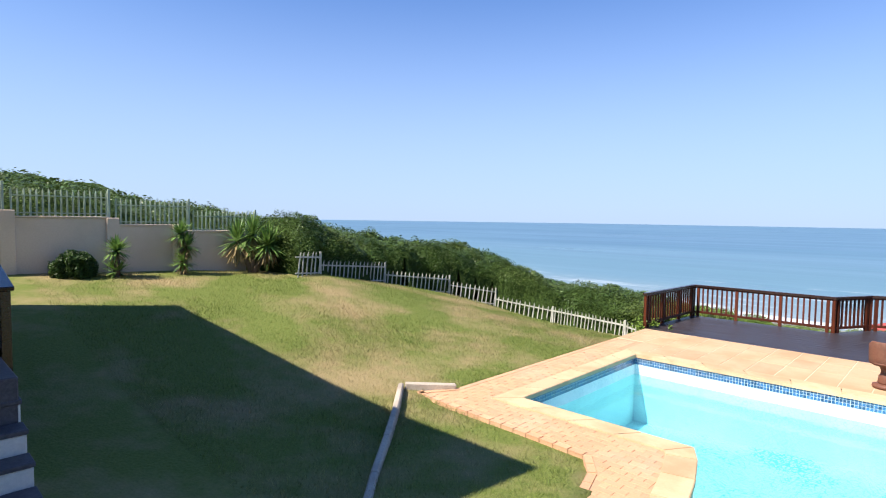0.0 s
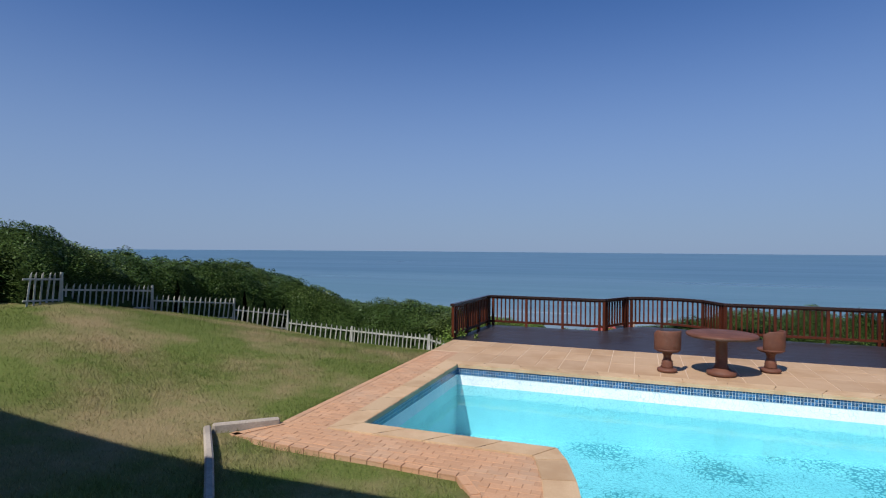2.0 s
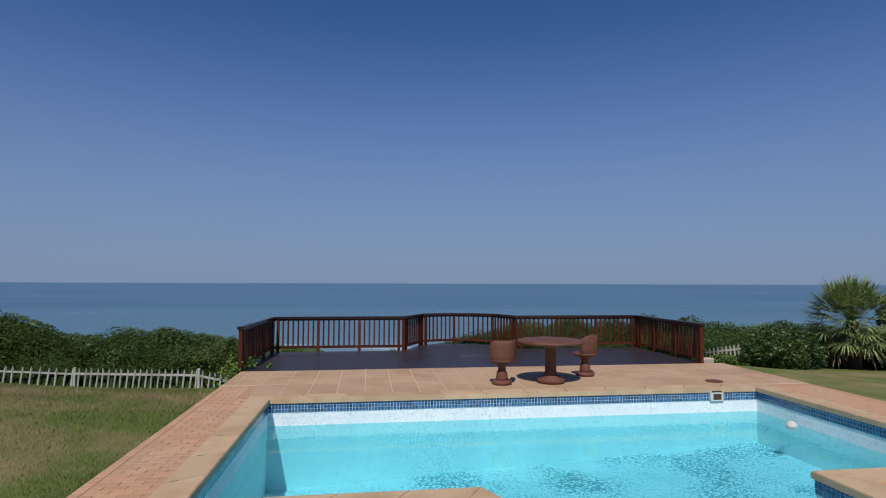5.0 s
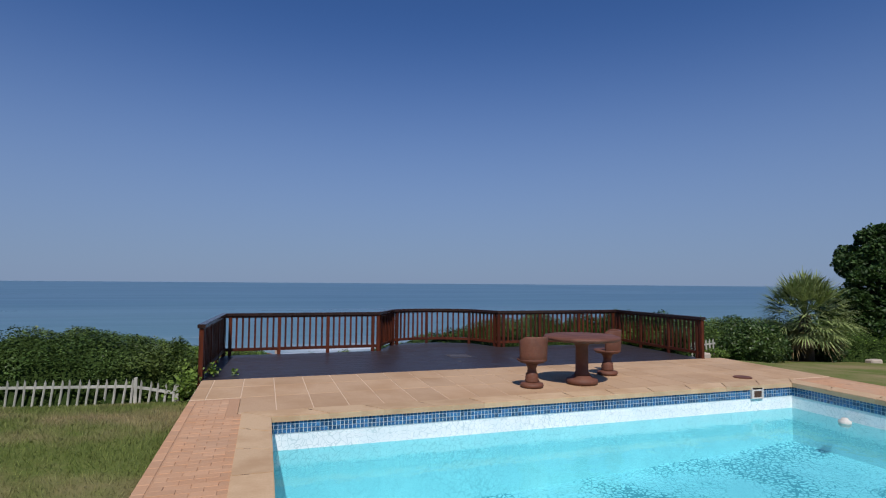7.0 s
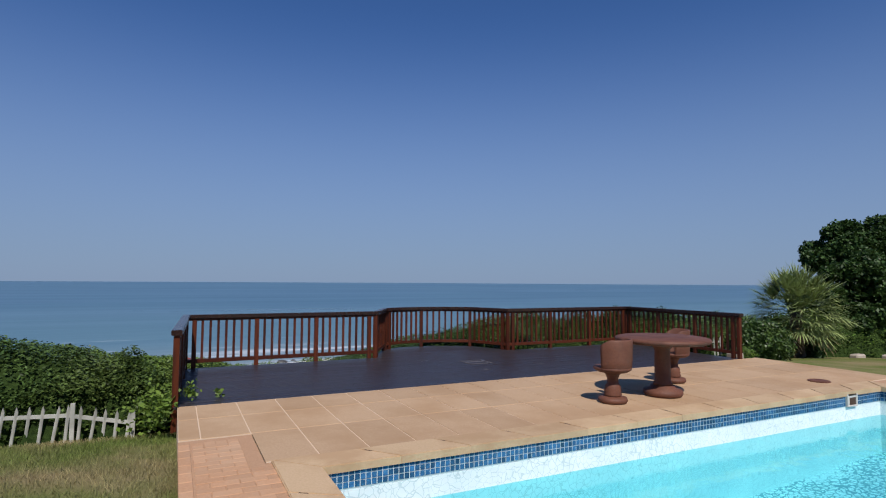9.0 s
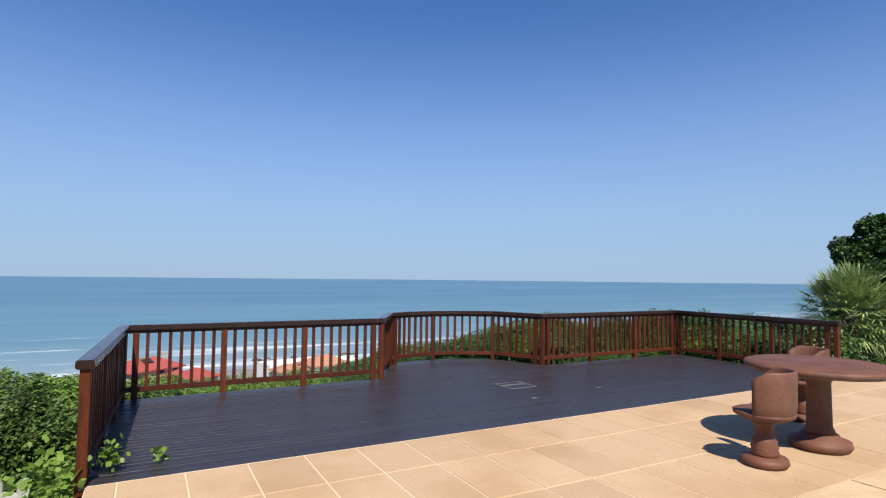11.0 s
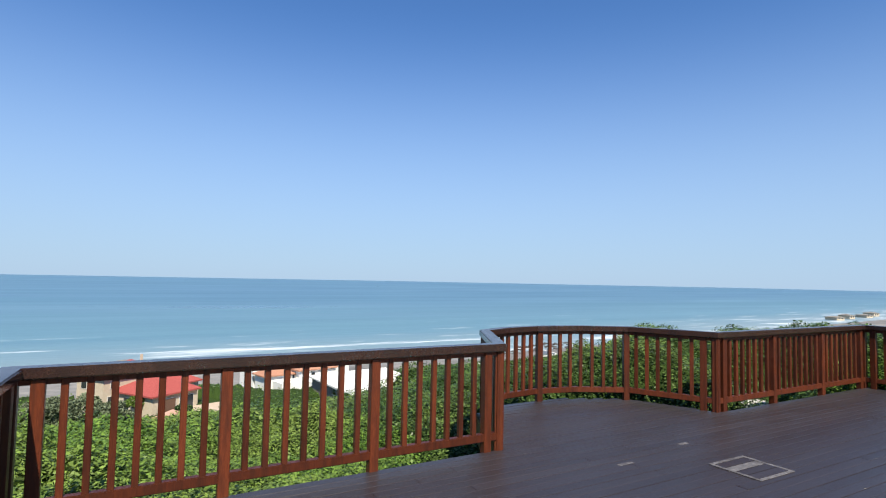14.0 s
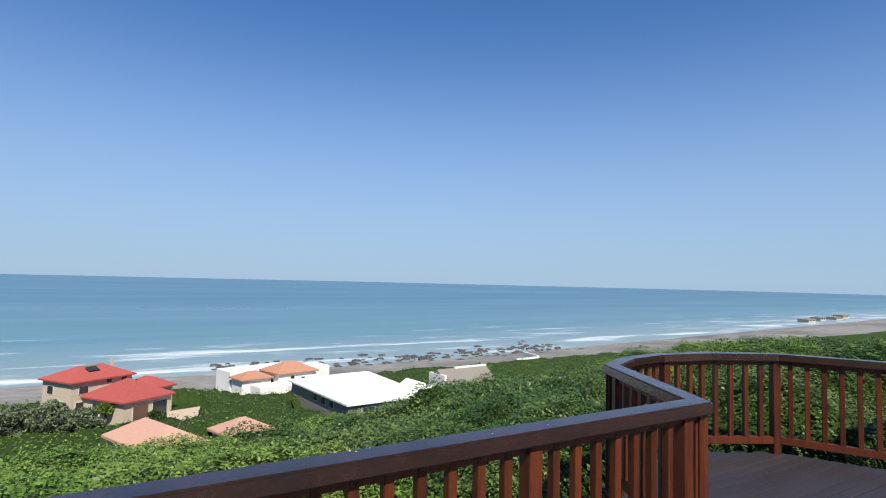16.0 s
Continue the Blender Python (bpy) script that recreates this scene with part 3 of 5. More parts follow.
def mitred(name, pts, w, z0, z1, mat, bev, over, label=""):
    """Rails of one section along a line of points, cut to the mitre at each corner."""
    p = [Vector(q) for q in pts]
    p[0], p[-1] = p[0] - (p[1] - p[0]).normalized() * over, p[-1] + (p[-1] - p[-2]).normalized() * over
    side = []
    for i in range(len(p)):
        d0 = (p[i] - p[i - 1]).normalized() if i else (p[1] - p[0]).normalized()
        d1 = (p[i + 1] - p[i]).normalized() if i < len(p) - 1 else d0
        n0, n1 = Vector((-d0.y, d0.x)), Vector((-d1.y, d1.x))
        side.append((n0 + n1) / max(1 + n0.dot(n1), 0.25) * w / 2)
    for i in range(len(p) - 1):
        bm = prism(bmesh.new(), [tuple(p[i] - side[i]), tuple(p[i + 1] - side[i + 1]), tuple(p[i + 1] + side[i + 1]), tuple(p[i] + side[i])], z0, z1)
        along = (p[i + 1] - p[i]).normalized()
        runs = [e for e in bm.edges if abs(((e.verts[1].co - e.verts[0].co).normalized()).dot(Vector((*along, 0)))) > 0.8 and abs(e.verts[0].co.z - e.verts[1].co.z) < 1e-6]
        bmesh.ops.bevel(bm, geom=runs, offset=bev, segments=2, affect="EDGES")
        part(name, bm, mat, railing, label)


RAIL_LINE = [(-7.45, 15.0), (-7.3, 18.0), (-3.885, 18.0), (-3.28, 19.1), (-2.85, 19.3), (-2.36, 19.36), (-1.8, 19.25), (-1.2, 18.93), (-0.76, 18.02), (2.77, 18.0), (2.78, 14.93)]
mitred("handrail", RAIL_LINE, 0.125, 0.852, 0.92, CAP, 0.009, 0.06, "dark varnished handrail cap")
mitred("top_rail", RAIL_LINE, 0.034, 0.815, 0.853, WOOD, 0.003, 0.0)
mitred("bottom_rail", RAIL_LINE, 0.06, 0.09, 0.155, WOOD, 0.005, 0.0)
rail_run([(-7.45, 15.0), (-7.3, 18.0)], [1 / 3, 2 / 3])
rail_run([(-7.3, 18.0), (-3.885, 18.0)], [0.34, 0.655])
rail_run([(-3.885, 18.0), (-3.28, 19.1)], [])
rail_run([(-3.28, 19.1), (-2.85, 19.3), (-2.36, 19.36), (-1.8, 19.25), (-1.2, 18.93), (-0.76, 18.02)], [0.32, 0.68])
rail_run([(-0.76, 18.02), (2.77, 18.0)], [0.33, 0.66])
rail_run([(2.77, 18.0), (2.78, 14.93)], [0.33, 0.66])

# ---- boundary wall with palisade ----
wall = thing("boundary_wall", "pinkish-beige plastered garden wall with stepped top", "wall", kind="structure")
for y0, y1, top_z in ((-6.0, 1.1, 3.0), (1.1, 3.3, 2.78), (3.3, 5.3, 2.65), (5.48, 6.95, 2.46), (6.95, 8.9, 2.29)):
    one_box("wall_panel", PLASTER, wall, -17.2, -17.0, y0, y1, 0.4, top_z, 0.01)
    one_box("wall_cap", PLASTER, wall, -17.23, -16.97, y0, y1, top_z + 0.002, top_z + 0.04, 0.008)
for y, top_z in ((1.1, 3.0), (3.3, 2.82), (5.39, 2.66), (6.95, 2.5)):
    one_box("pillar", PLASTER, wall, -17.28, -16.93, y - 0.14, y + 0.14, 0.4, top_z, 0.012)
PALE_H = {}


def picket_mesh(h, w=0.05):
    """One pressed pale with a pointed head, standing at z = 0."""
    key = round(h, 2), w
    if key not in PALE_H:
        bm = bmesh.new()
        prof = [(-w / 2, 0), (w / 2, 0), (w / 2, key[0] - 0.07), (0, key[0]), (-w / 2, key[0] - 0.07)]
        f = [bm.verts.new((x, -0.012 - 0.018 * (abs(x) < 0.001), z)) for x, z in prof]
        g = [bm.verts.new((x, 0.0 - 0.018 * (abs(x) < 0.001), z)) for x, z in prof]
        bm.faces.new(f)
        bm.faces.new(g[::-1])
        for i in range(5):
            j = (i + 1) % 5
            bm.faces.new((f[j], f[i], g[i], g[j]))
        me = bpy.data.meshes.new("picket")
        bm.to_mesh(me)
        bm.free()
        PALE_H[key] = me
    return PALE_H[key]


palisade = thing("palisade_fence", "grey-green steel palisade standing on the garden wall", "fence")
for y0, y1, z0, z1 in ((1.2, 3.2, 2.75, 3.42), (3.4, 5.3, 2.6, 3.33), (5.5, 7.25, 2.4, 3.16), (7.42, 9.2, 2.2, 2.9)):
    n = round((y1 - y0) / 0.12)
    for k in range(n + 1):
        link("pale", picket_mesh(z1 - z0, 0.04), GREEN_STEEL, palisade, m=pose(-17.12, y0 + (y1 - y0) * k / n, z0, 0, 0, 90))
    for z in (z0 + 0.16, z1 - 0.17):
        part("cross_rail", beam(bmesh.new(), (-17.1, y0, z), (-17.1, y1, z), 0.02, 0.024, 0.002), GREEN_STEEL, palisade)
    one_box("fence_post", GREEN_STEEL, palisade, -17.15, -17.10, y1 + 0.03, y1 + 0.075, z0 - 0.3, z1 + 0.04, 0.004)

# ---- low fence at the bottom of the lawn ----
fence = thing("picket_fence", "low off-white steel palisade fence at the lawn's edge", "fence")
PANEL_TOPS = [(1.80, 1.75), (1.52, 1.28), (1.02, 0.73), (0.53, 0.22), (-0.04, -0.26), (-0.25, -0.16), (-0.17, -0.27)]
for (x0, y0), (x1, y1), (t0, t1) in zip(FENCE_LINE, FENCE_LINE[1:], PANEL_TOPS):
    ln = math.hypot(x1 - x0, y1 - y0)
    ang = math.degrees(math.atan2(y1 - y0, x1 - x0))
    n = max(2, round(ln / 0.165))
    for k in range(n):
        t = (k + 0.5) / n
        x, y, z = x0 + (x1 - x0) * t, y0 + (y1 - y0) * t, t0 + (t1 - t0) * t
        high = round(min(max(z - float(land(x, y)) + 0.06, 0.45), 0.8) / 0.05) * 0.05
        link("pale", picket_mesh(high, 0.042), WHITE_STEEL, fence, m=pose(x, y, z - high, 0, random.uniform(4, 9), ang))
    part("cross_rail", beam(bmesh.new(), (x0, y0, t0 - 0.15), (x1, y1, t1 - 0.15), 0.025, 0.042, 0.003), WHITE_STEEL, fence)
    part("cross_rail", beam(bmesh.new(), (x0, y0, t0 - 0.6), (x1, y1, t1 - 0.6), 0.025, 0.036, 0.003), WHITE_STEEL, fence)
    one_box("fence_post", WHITE_STEEL, fence, x1 - 0.028, x1 + 0.028, y1 - 0.025, y1 + 0.025, float(land(x1, y1)) - 0.2, t1 + 0.01, 0.004)

# ---- table and tub chairs ----
table = thing("garden_table", "round terracotta-coloured cast pedestal table on the pool terrace", "table", at=(-1.48, 13.02, 0.012))
part("tabletop", lathe(bmesh.new(), [(0.05, 0.70), (0.56, 0.705), (0.605, 0.72), (0.62, 0.745), (0.61, 0.77), (0.58, 0.78), (0.05, 0.782)], 48), TERRA, table, smooth=True)
part("pedestal", lathe(bmesh.new(), [(0.13, 0.13), (0.12, 0.17), (0.105, 0.2), (0.10, 0.6), (0.13, 0.66), (0.17, 0.70)], 28), TERRA, table, smooth=True)
part("foot", lathe(bmesh.new(), [(0.24, 0.0), (0.26, 0.03), (0.25, 0.075), (0.17, 0.10), (0.155, 0.13), (0.10, 0.14)], 32), TERRA, table, smooth=True)


def tub_chair(m):
    c = thing("tub_chair", "terracotta-coloured cast tub chair on a beaded pedestal", "chair", "chairs round the table")
    part("foot", lathe(bmesh.new(), [(0.17, 0.0), (0.185, 0.025), (0.175, 0.06), (0.11, 0.075), (0.08, 0.08)], 28), TERRA, c, smooth=True)
    part("pedestal", lathe(bmesh.new(), [(0.10, 0.07), (0.112, 0.10), (0.10, 0.125), (0.108, 0.15), (0.095, 0.175), (0.1, 0.2), (0.075, 0.23), (0.068, 0.29), (0.085, 0.34), (0.13, 0.385)], 28), TERRA, c, smooth=True)
    part("seat", lathe(bmesh.new(), [(0.08, 0.365), (0.19, 0.385), (0.235, 0.415), (0.24, 0.44), (0.22, 0.45), (0.02, 0.445)], 32), TERRA, c, smooth=True)
    bm = bmesh.new()
    seg, levels = 22, [(0.385, 0.17, 0.13), (0.41, 0.215, 0.17), (0.45, 0.238, 0.205), (0.55, 0.245, 0.213), (0.68, 0.248, 0.216), (0.785, 0.25, 0.22), (0.80, 0.242, 0.228)]
    rings = []
    for side in (1, 2):
        rows = []
        for k, lv in enumerate(levels):
            row = []
            for i in range(seg + 1):
                t = i / seg * 2 - 1
                ang = math.pi + t * 1.72
                z = lv[0] - (0.07 * max(0, abs(t) - 0.72) / 0.28 * (k / (len(levels) - 1)))
                row.append(bm.verts.new((lv[side] * math.cos(ang), lv[side] * math.sin(ang), z)))
            rows.append(row)
        rings.append(rows)
    o, n = rings
    for k in range(len(levels) - 1):
        for i in range(seg):
            bm.faces.new((o[k][i], o[k][i + 1], o[k + 1][i + 1], o[k + 1][i]))
            bm.faces.new((n[k][i + 1], n[k][i], n[k + 1][i], n[k + 1][i + 1]))
        for i in (0, seg):
            bm.faces.new((o[k][i], o[k + 1][i], n[k + 1][i], n[k][i]))
    for i in range(seg):
        bm.faces.new((o[-1][i], o[-1][i + 1], n[-1][i + 1], n[-1][i]))
        bm.faces.new((o[0][i + 1], o[0][i], n[0][i], n[0][i + 1]))
    part("backrest", bm, TERRA, c, smooth=True)
    c.matrix_basis = m
    return c


chair = tub_chair(pose(-2.42, 12.97, 0.012, 0, 0, 110))
copy_thing(chair, pose(-0.55, 13.66, 0.012, 0, 0, 146))

# ---- house corner with stair, behind and beside the path ----
house = thing("house", "two-storey rendered house with a raised veranda", "house", kind="structure")
one_box("upper_storey", HOUSE, house, -14.5, -6.1, -9.0, 1.58, 3.0, 6.0, 0.02, "rendered upper storey over the veranda")
one_box("wall", HOUSE, house, -13.6, -8.6, -8.5, 0.2, 0.0, 2.998, 0.0)
one_box("veranda_floor", TREAD, house, -13.6, -7.06, 0.202, 2.04, 0.2, 1.42, 0.01)
stair = thing("garden_stair", "stair with pale risers and dark slate treads beside the veranda", "stair")
for k in range(5):
    x1, z1 = -6.80 + 0.25 * (k - 1) + 0.0, 1.23 - 0.18 * k
    if z1 < 0.2:
        break
    one_box("riser", RISER, stair, x1 - 0.24, x1 - 0.012, 0.5, 2.05, 0.0, z1 - 0.04, 0.012)
    one_box("tread", TREAD, stair, x1 - 0.24, x1, 0.49, 2.06, z1 - 0.04, z1, 0.008)
bal = thing("stair_balustrade", "dark-stained timber balustrade panel beside the stair", "balustrade")
one_box("post", CAP, bal, -8.34, -8.2, 2.075, 2.16, 0.2, 2.0, 0.006)
bm = beam(bmesh.new(), (-8.16, 2.12, 2.02), (-11.6, 2.12, 2.7), 0.13, 0.045, 0.008)
part("handrail", bm, CAP, bal)
bm = bmesh.new()
beam(bm, (-8.34, 2.12, 1.4), (-11.5, 2.12, 2.02), 0.04, 1.05, 0.004)
part("panel", bm, WOOD, bal)



# the settlement by the shore lies turned a little about the deck
SWING = Matrix.Translation((-6.64, 15.6, 0)) @ Matrix.Rotation(0.0255, 4, "Z") @ Matrix.Translation((6.64, -15.6, 0))

# ---- bush on the hillside ----
HOUSE_SPOTS = [(-3, 113, 15), (2, 103, 7), (29, 127, 16), (32.5, 98, 11.5), (0.5, 75.5, 5.5), (11, 84.5, 4.5), (60, 107, 9), (7, 103, 4)]
HOUSE_SPOTS = [(*(SWING @ Vector((hx, hy, 0))).xy, r) for hx, hy, r in HOUSE_SPOTS]


def clumps(x, y, cell):
    """Rounded crowns, 1 in the middle of each and 0 in the gaps between them."""
    x, y = x / cell, y / cell
    i, j = np.floor(x).astype(int), np.floor(y).astype(int)
    best = np.full(np.shape(x), 9.0)
    for a in (-1, 0, 1):
        for b in (-1, 0, 1):
            px = i + a + LATTICE[(i + a) % 128, (j + b) % 128]
            py = j + b + LATTICE[(j + b + 57) % 128, (i + a + 23) % 128]
            best = np.minimum(best, (x - px) ** 2 + (y - py) ** 2)
    return np.sqrt(np.clip(1 - best, 0, 1))


def crowns(x, y):
    return 0.62 * (clumps(x, y, 0.95) - 0.78) + 0.3 * (clumps(x + 40, y + 11, 0.45) - 0.74)


def canopy_height(x, y):
    d = inside(x, y, PLOT)
    h = 1.28 + 0.16 / (1 + np.exp((x + 7.6) / 0.5)) + 0.37 / (1 + np.exp(-(x + 1.0) / 0.6)) + 0.26 / (1 + np.exp((x + 11) / 0.8)) * np.clip((26 - y) / 5, 0.2, 1) * np.clip((y - 10) / 3, -0.3, 1) - 0.6 / (1 + np.exp(-(x - 3.8) / 0.8)) * np.clip((29 - y) / 8, 0, 1) - 0.5 * np.exp(-((x + 4.9) ** 2 / 6 + (y - 20) ** 2 / 14))
    h = h * (0.62 + 0.55 * vnoise(x, y, 0.42) + 0.35 * vnoise(x + 31, y, 1.3)) + crowns(x, y) + 0.1 * (vnoise(x + 9, y, 4.7) - 0.5)
    h = h - 0.32 * np.exp(-((x - 2.1) ** 2 + (y - 21.1) ** 2) / 2.5) - 1.3 * np.exp(-((x - 1.7) ** 2 / 1.2 + (y - 18.9) ** 2 / 0.4)) - 0.42 * np.exp(-((x - 4.3) ** 2 + (y - 17.3) ** 2) / 3)
    h = h - 0.45 * np.exp(-((x + 19.5) ** 2 / 22 + (y - 13.2) ** 2 / 12)) - 0.5 * np.exp(-((x + 8.2) ** 2 + (y - 17.6) ** 2) / 1.2) - 0.3 * np.exp(-((x + 18.3) ** 2 + (y - 9.8) ** 2) / 1.5) - 0.35 * np.exp(-((x + 8.2) ** 2 / 2 + (y - 21) ** 2 / 6))
    h = h * np.clip(0.5 + d * 0.7, 0.3, 1.0)
    keep = np.clip((131 + 0.05 * np.clip(x, 0, 400) - y) / 8, 0, 1)
    for hx, hy, r in HOUSE_SPOTS:
        keep = keep * np.clip((np.hypot(x - hx, y - hy) - r) / 1.5 + 0.5, 0, 1)
    return d, h, keep


ux = lines((-130, -70, 6), (-70, -22, 1.6), (-22, 14, 0.3), (14, 40, 1.0), (40, 140, 2.5))
uy = lines((-30, 6, 1.5), (6, 30, 0.3), (30, 60, 1.0), (60, 136, 2.0))
UX, UY = np.meshgrid(ux, uy, indexing="ij")
UD, UH, UK = canopy_height(UX, UY)
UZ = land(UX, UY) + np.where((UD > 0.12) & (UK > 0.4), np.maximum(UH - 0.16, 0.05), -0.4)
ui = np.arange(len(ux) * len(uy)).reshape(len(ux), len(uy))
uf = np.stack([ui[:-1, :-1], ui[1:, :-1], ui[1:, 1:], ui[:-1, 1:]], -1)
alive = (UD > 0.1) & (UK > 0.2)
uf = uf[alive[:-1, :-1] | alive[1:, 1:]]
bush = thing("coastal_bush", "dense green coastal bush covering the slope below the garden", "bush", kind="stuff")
# dark sheet below the leaves, coloured as the shade between the crowns
raw("undergrowth", np.stack([UX, UY, UZ], -1).reshape(-1, 3).tolist(), uf.reshape(-1, 4).tolist(), SCRUB_SHADE, bush, smooth=True)
RNG = np.random.RandomState(11)


def leaf_quads(p, length, width, up=0.6, facing=None):
    """Folded-flat pointed leaves at points p, facing mostly upwards."""
    n = len(p)
    nrm = RNG.normal(size=(n, 3))
    nrm[:, 2] = np.abs(nrm[:, 2]) + up
    if facing is not None:
        nrm = nrm * 0.55 + facing
    nrm /= np.linalg.norm(nrm, axis=1)[:, None]
    a = np.cross(nrm, RNG.normal(size=(n, 3)))
    a /= np.linalg.norm(a, axis=1)[:, None]
    b = np.cross(nrm, a)
    s = RNG.uniform(0.7, 1.3, (n, 1))
    a, b = a * s * length / 2, b * s * width / 2
    return np.stack([p - a, p + b - a * 0.1, p + a, p - b - a * 0.1], 1)


def scatter(x0, x1, y0, y1, n, dmin, dmax, length, deep):
    x, y = RNG.uniform(x0, x1, n), RNG.uniform(y0, y1, n)
    d, h, k = canopy_height(x, y)
    ok = (d > dmin) & (d < dmax) & (k > 0.45)
    x, y, d, h = x[ok], y[ok], d[ok], h[ok]
    drop = RNG.uniform(0, 1, len(x)) ** 2 * np.where(d < 1.0, h * 0.9, deep)
    z = land(x, y) + h + 0.05 * length / 0.07 * RNG.uniform(-1, 1, len(x)) - drop
    c = crowns(x, y)
    slope = np.stack([(c - crowns(x + 0.05, y)) / 0.05, (c - crowns(x, y + 0.05)) / 0.05, np.ones(len(x))], 1)
    slope /= np.linalg.norm(slope, axis=1)[:, None]
    return leaf_quads(np.stack([x, y, z], 1), length, length * 0.52, 0.3, slope)


near_leaves = [scatter(-18, -7, 9, 22, 430000, 0.02, 3.2, 0.062, 0.3), scatter(-8.5, 5, 16, 24, 430000, 0.02, 4.5, 0.046, 0.3), scatter(3, 24, 13, 22, 150000, 0.02, 4.0, 0.08, 0.3)]
mid_leaves = [scatter(-9, 30, 20, 42, 560000, 3.8, 28.0, 0.074, 0.3), scatter(-26, -9, 8, 32, 170000, 3.0, 12.0, 0.09, 0.3), scatter(-48, -14, -5, 30, 120000, 3.0, 30.0, 0.15, 0.4), scatter(-21, -17.3, -2, 12, 70000, 0.02, 4, 0.06, 0.35)]
far_leaves = [scatter(-125, 135, -25, 134, 210000, 22.0, 200.0, 0.38, 0.5)]
for group_of in (near_leaves, mid_leaves, far_leaves):
    q = np.concatenate(group_of)
    west = q[:, 0, 0] + 0.5 * q[:, 0, 1] + 2.0 * vnoise(q[:, 0, 0], q[:, 0, 1], 0.5) < 1.6
    west &= q[:, 0, 1] < 30
    west |= (q[:, 0, 0] > -3.6) & (vnoise(q[:, 0, 0] + 17, q[:, 0, 1], 0.5) + 0.3 * vnoise(q[:, 0, 0], q[:, 0, 1] + 5, 1.7) > 0.5)
    quads("foliage", q[west], HILL_LEAF, bush)
    quads("foliage", q[~west], LEAF, bush)

# ---- short grass of the lawn ----
n = 260000
x, y = RNG.uniform(-16.8, -4.2, n), RNG.uniform(3.5, 17.2, n)
ok = (inside(x, y, PLOT) < -0.05) & (inside(x, y, POOL_PIT) > 0.03) & (inside(x, y, [(PAVE_X0, 7.78), (-7.76, 7.14), (-4.66, 6.94), (-4.2, 5.6), (-3, 5), (-3, 12), (PAVE_X0, 12)]) > 0.02)
ok &= RNG.rand(n) < np.clip(1.5 - np.hypot(x + 8, y - 9) / 8, 0.15, 1)
x, y = x[ok], y[ok]
z = land(x, y)
ang, hgt = RNG.uniform(0, 6.28, len(x)), RNG.uniform(0.018, 0.05, len(x))
lean = RNG.normal(0, 0.025, (len(x), 2))
w = 0.0035
bx, by = np.cos(ang) * w, np.sin(ang) * w
p0 = np.stack([x - bx, y - by, z - 0.01], 1)
p1 = np.stack([x + bx, y + by, z - 0.01], 1)
p2 = np.stack([x + bx * 0.3 + lean[:, 0], y + by * 0.3 + lean[:, 1], z + hgt], 1)
p3 = np.stack([x - bx * 0.3 + lean[:, 0], y - by * 0.3 + lean[:, 1], z + hgt], 1)
grass = quads("grass", np.stack([p0, p1, p2, p3], 1), BLADE)
tagged(grass, "short mown grass blades, green with dry tips", "grass", kind="stuff")


# ---- trees and garden plants ----
def limb(bm, pts, radii, seg=9):
    rings = []
    for i, p in enumerate(pts):
        d = (Vector(pts[min(i + 1, len(pts) - 1)]) - Vector(pts[max(i - 1, 0)])).normalized()
        s = d.orthogonal().normalized()
        t = d.cross(s)
        rings.append([bm.verts.new(Vector(p) + (s * math.cos(6.2832 * k / seg) + t * math.sin(6.2832 * k / seg)) * radii[i]) for k in range(seg)])
    for a, b in zip(rings, rings[1:]):
        for k in range(seg):
            bm.faces.new((a[k], a[(k + 1) % seg], b[(k + 1) % seg], b[k]))
    bm.faces.new(rings[0][::-1])
    bm.faces.new(rings[-1])


def broad_tree(at, blobs, leaves, size, mat, label):
    gz = float(land(at[0], at[1]))
    t = thing("tree", label, "tree")
    bm = bmesh.new()
    limb(bm, [(at[0], at[1], gz - 0.2), (at[0] + 0.1, at[1], gz + 0.7), (at[0] - 0.05, at[1] + 0.1, gz + 1.4)], [0.22, 0.17, 0.12])
    for bx, by, bz, r in blobs:
        limb(bm, [(at[0], at[1], gz + 0.9), ((at[0] + bx) / 2, (at[1] + by) / 2, (gz + 1.2 + bz) / 2), (bx, by, bz)], [0.11, 0.07, 0.025], 6)
    part("trunk", bm, BARK, t, "grey-brown trunk and limbs", smooth=True)
    pts, clumps = [], []
    for bx, by, bz, r in blobs:
        clumps.append((bx, by, bz, r * 0.72))
        for q in range(9):
            v = RNG.normal(size=3)
            v /= np.linalg.norm(v)
            clumps.append((bx + v[0] * r * 0.8, by + v[1] * r * 0.8, bz + v[2] * r * 0.62, r * RNG.uniform(0.22, 0.42)))
    for bx, by, bz, r in clumps:
        k = int(leaves * r * r)
        v = RNG.normal(size=(k, 3))
        v /= np.linalg.norm(v, axis=1)[:, None]
        rad = r * (0.55 + 0.5 * RNG.rand(k, 1) ** 0.5) * (0.75 + 0.5 * vnoise(v[:, 0] * 3 + bx, v[:, 1] * 3 + v[:, 2] * 2, 1.2)[:, None])
        pts.append(v * rad * np.array([1, 1, 0.8]) + np.array([bx, by, bz]))
    quads("crown", leaf_quads(np.concatenate(pts), size, size * 0.55, 0.3), mat, t)
    return t


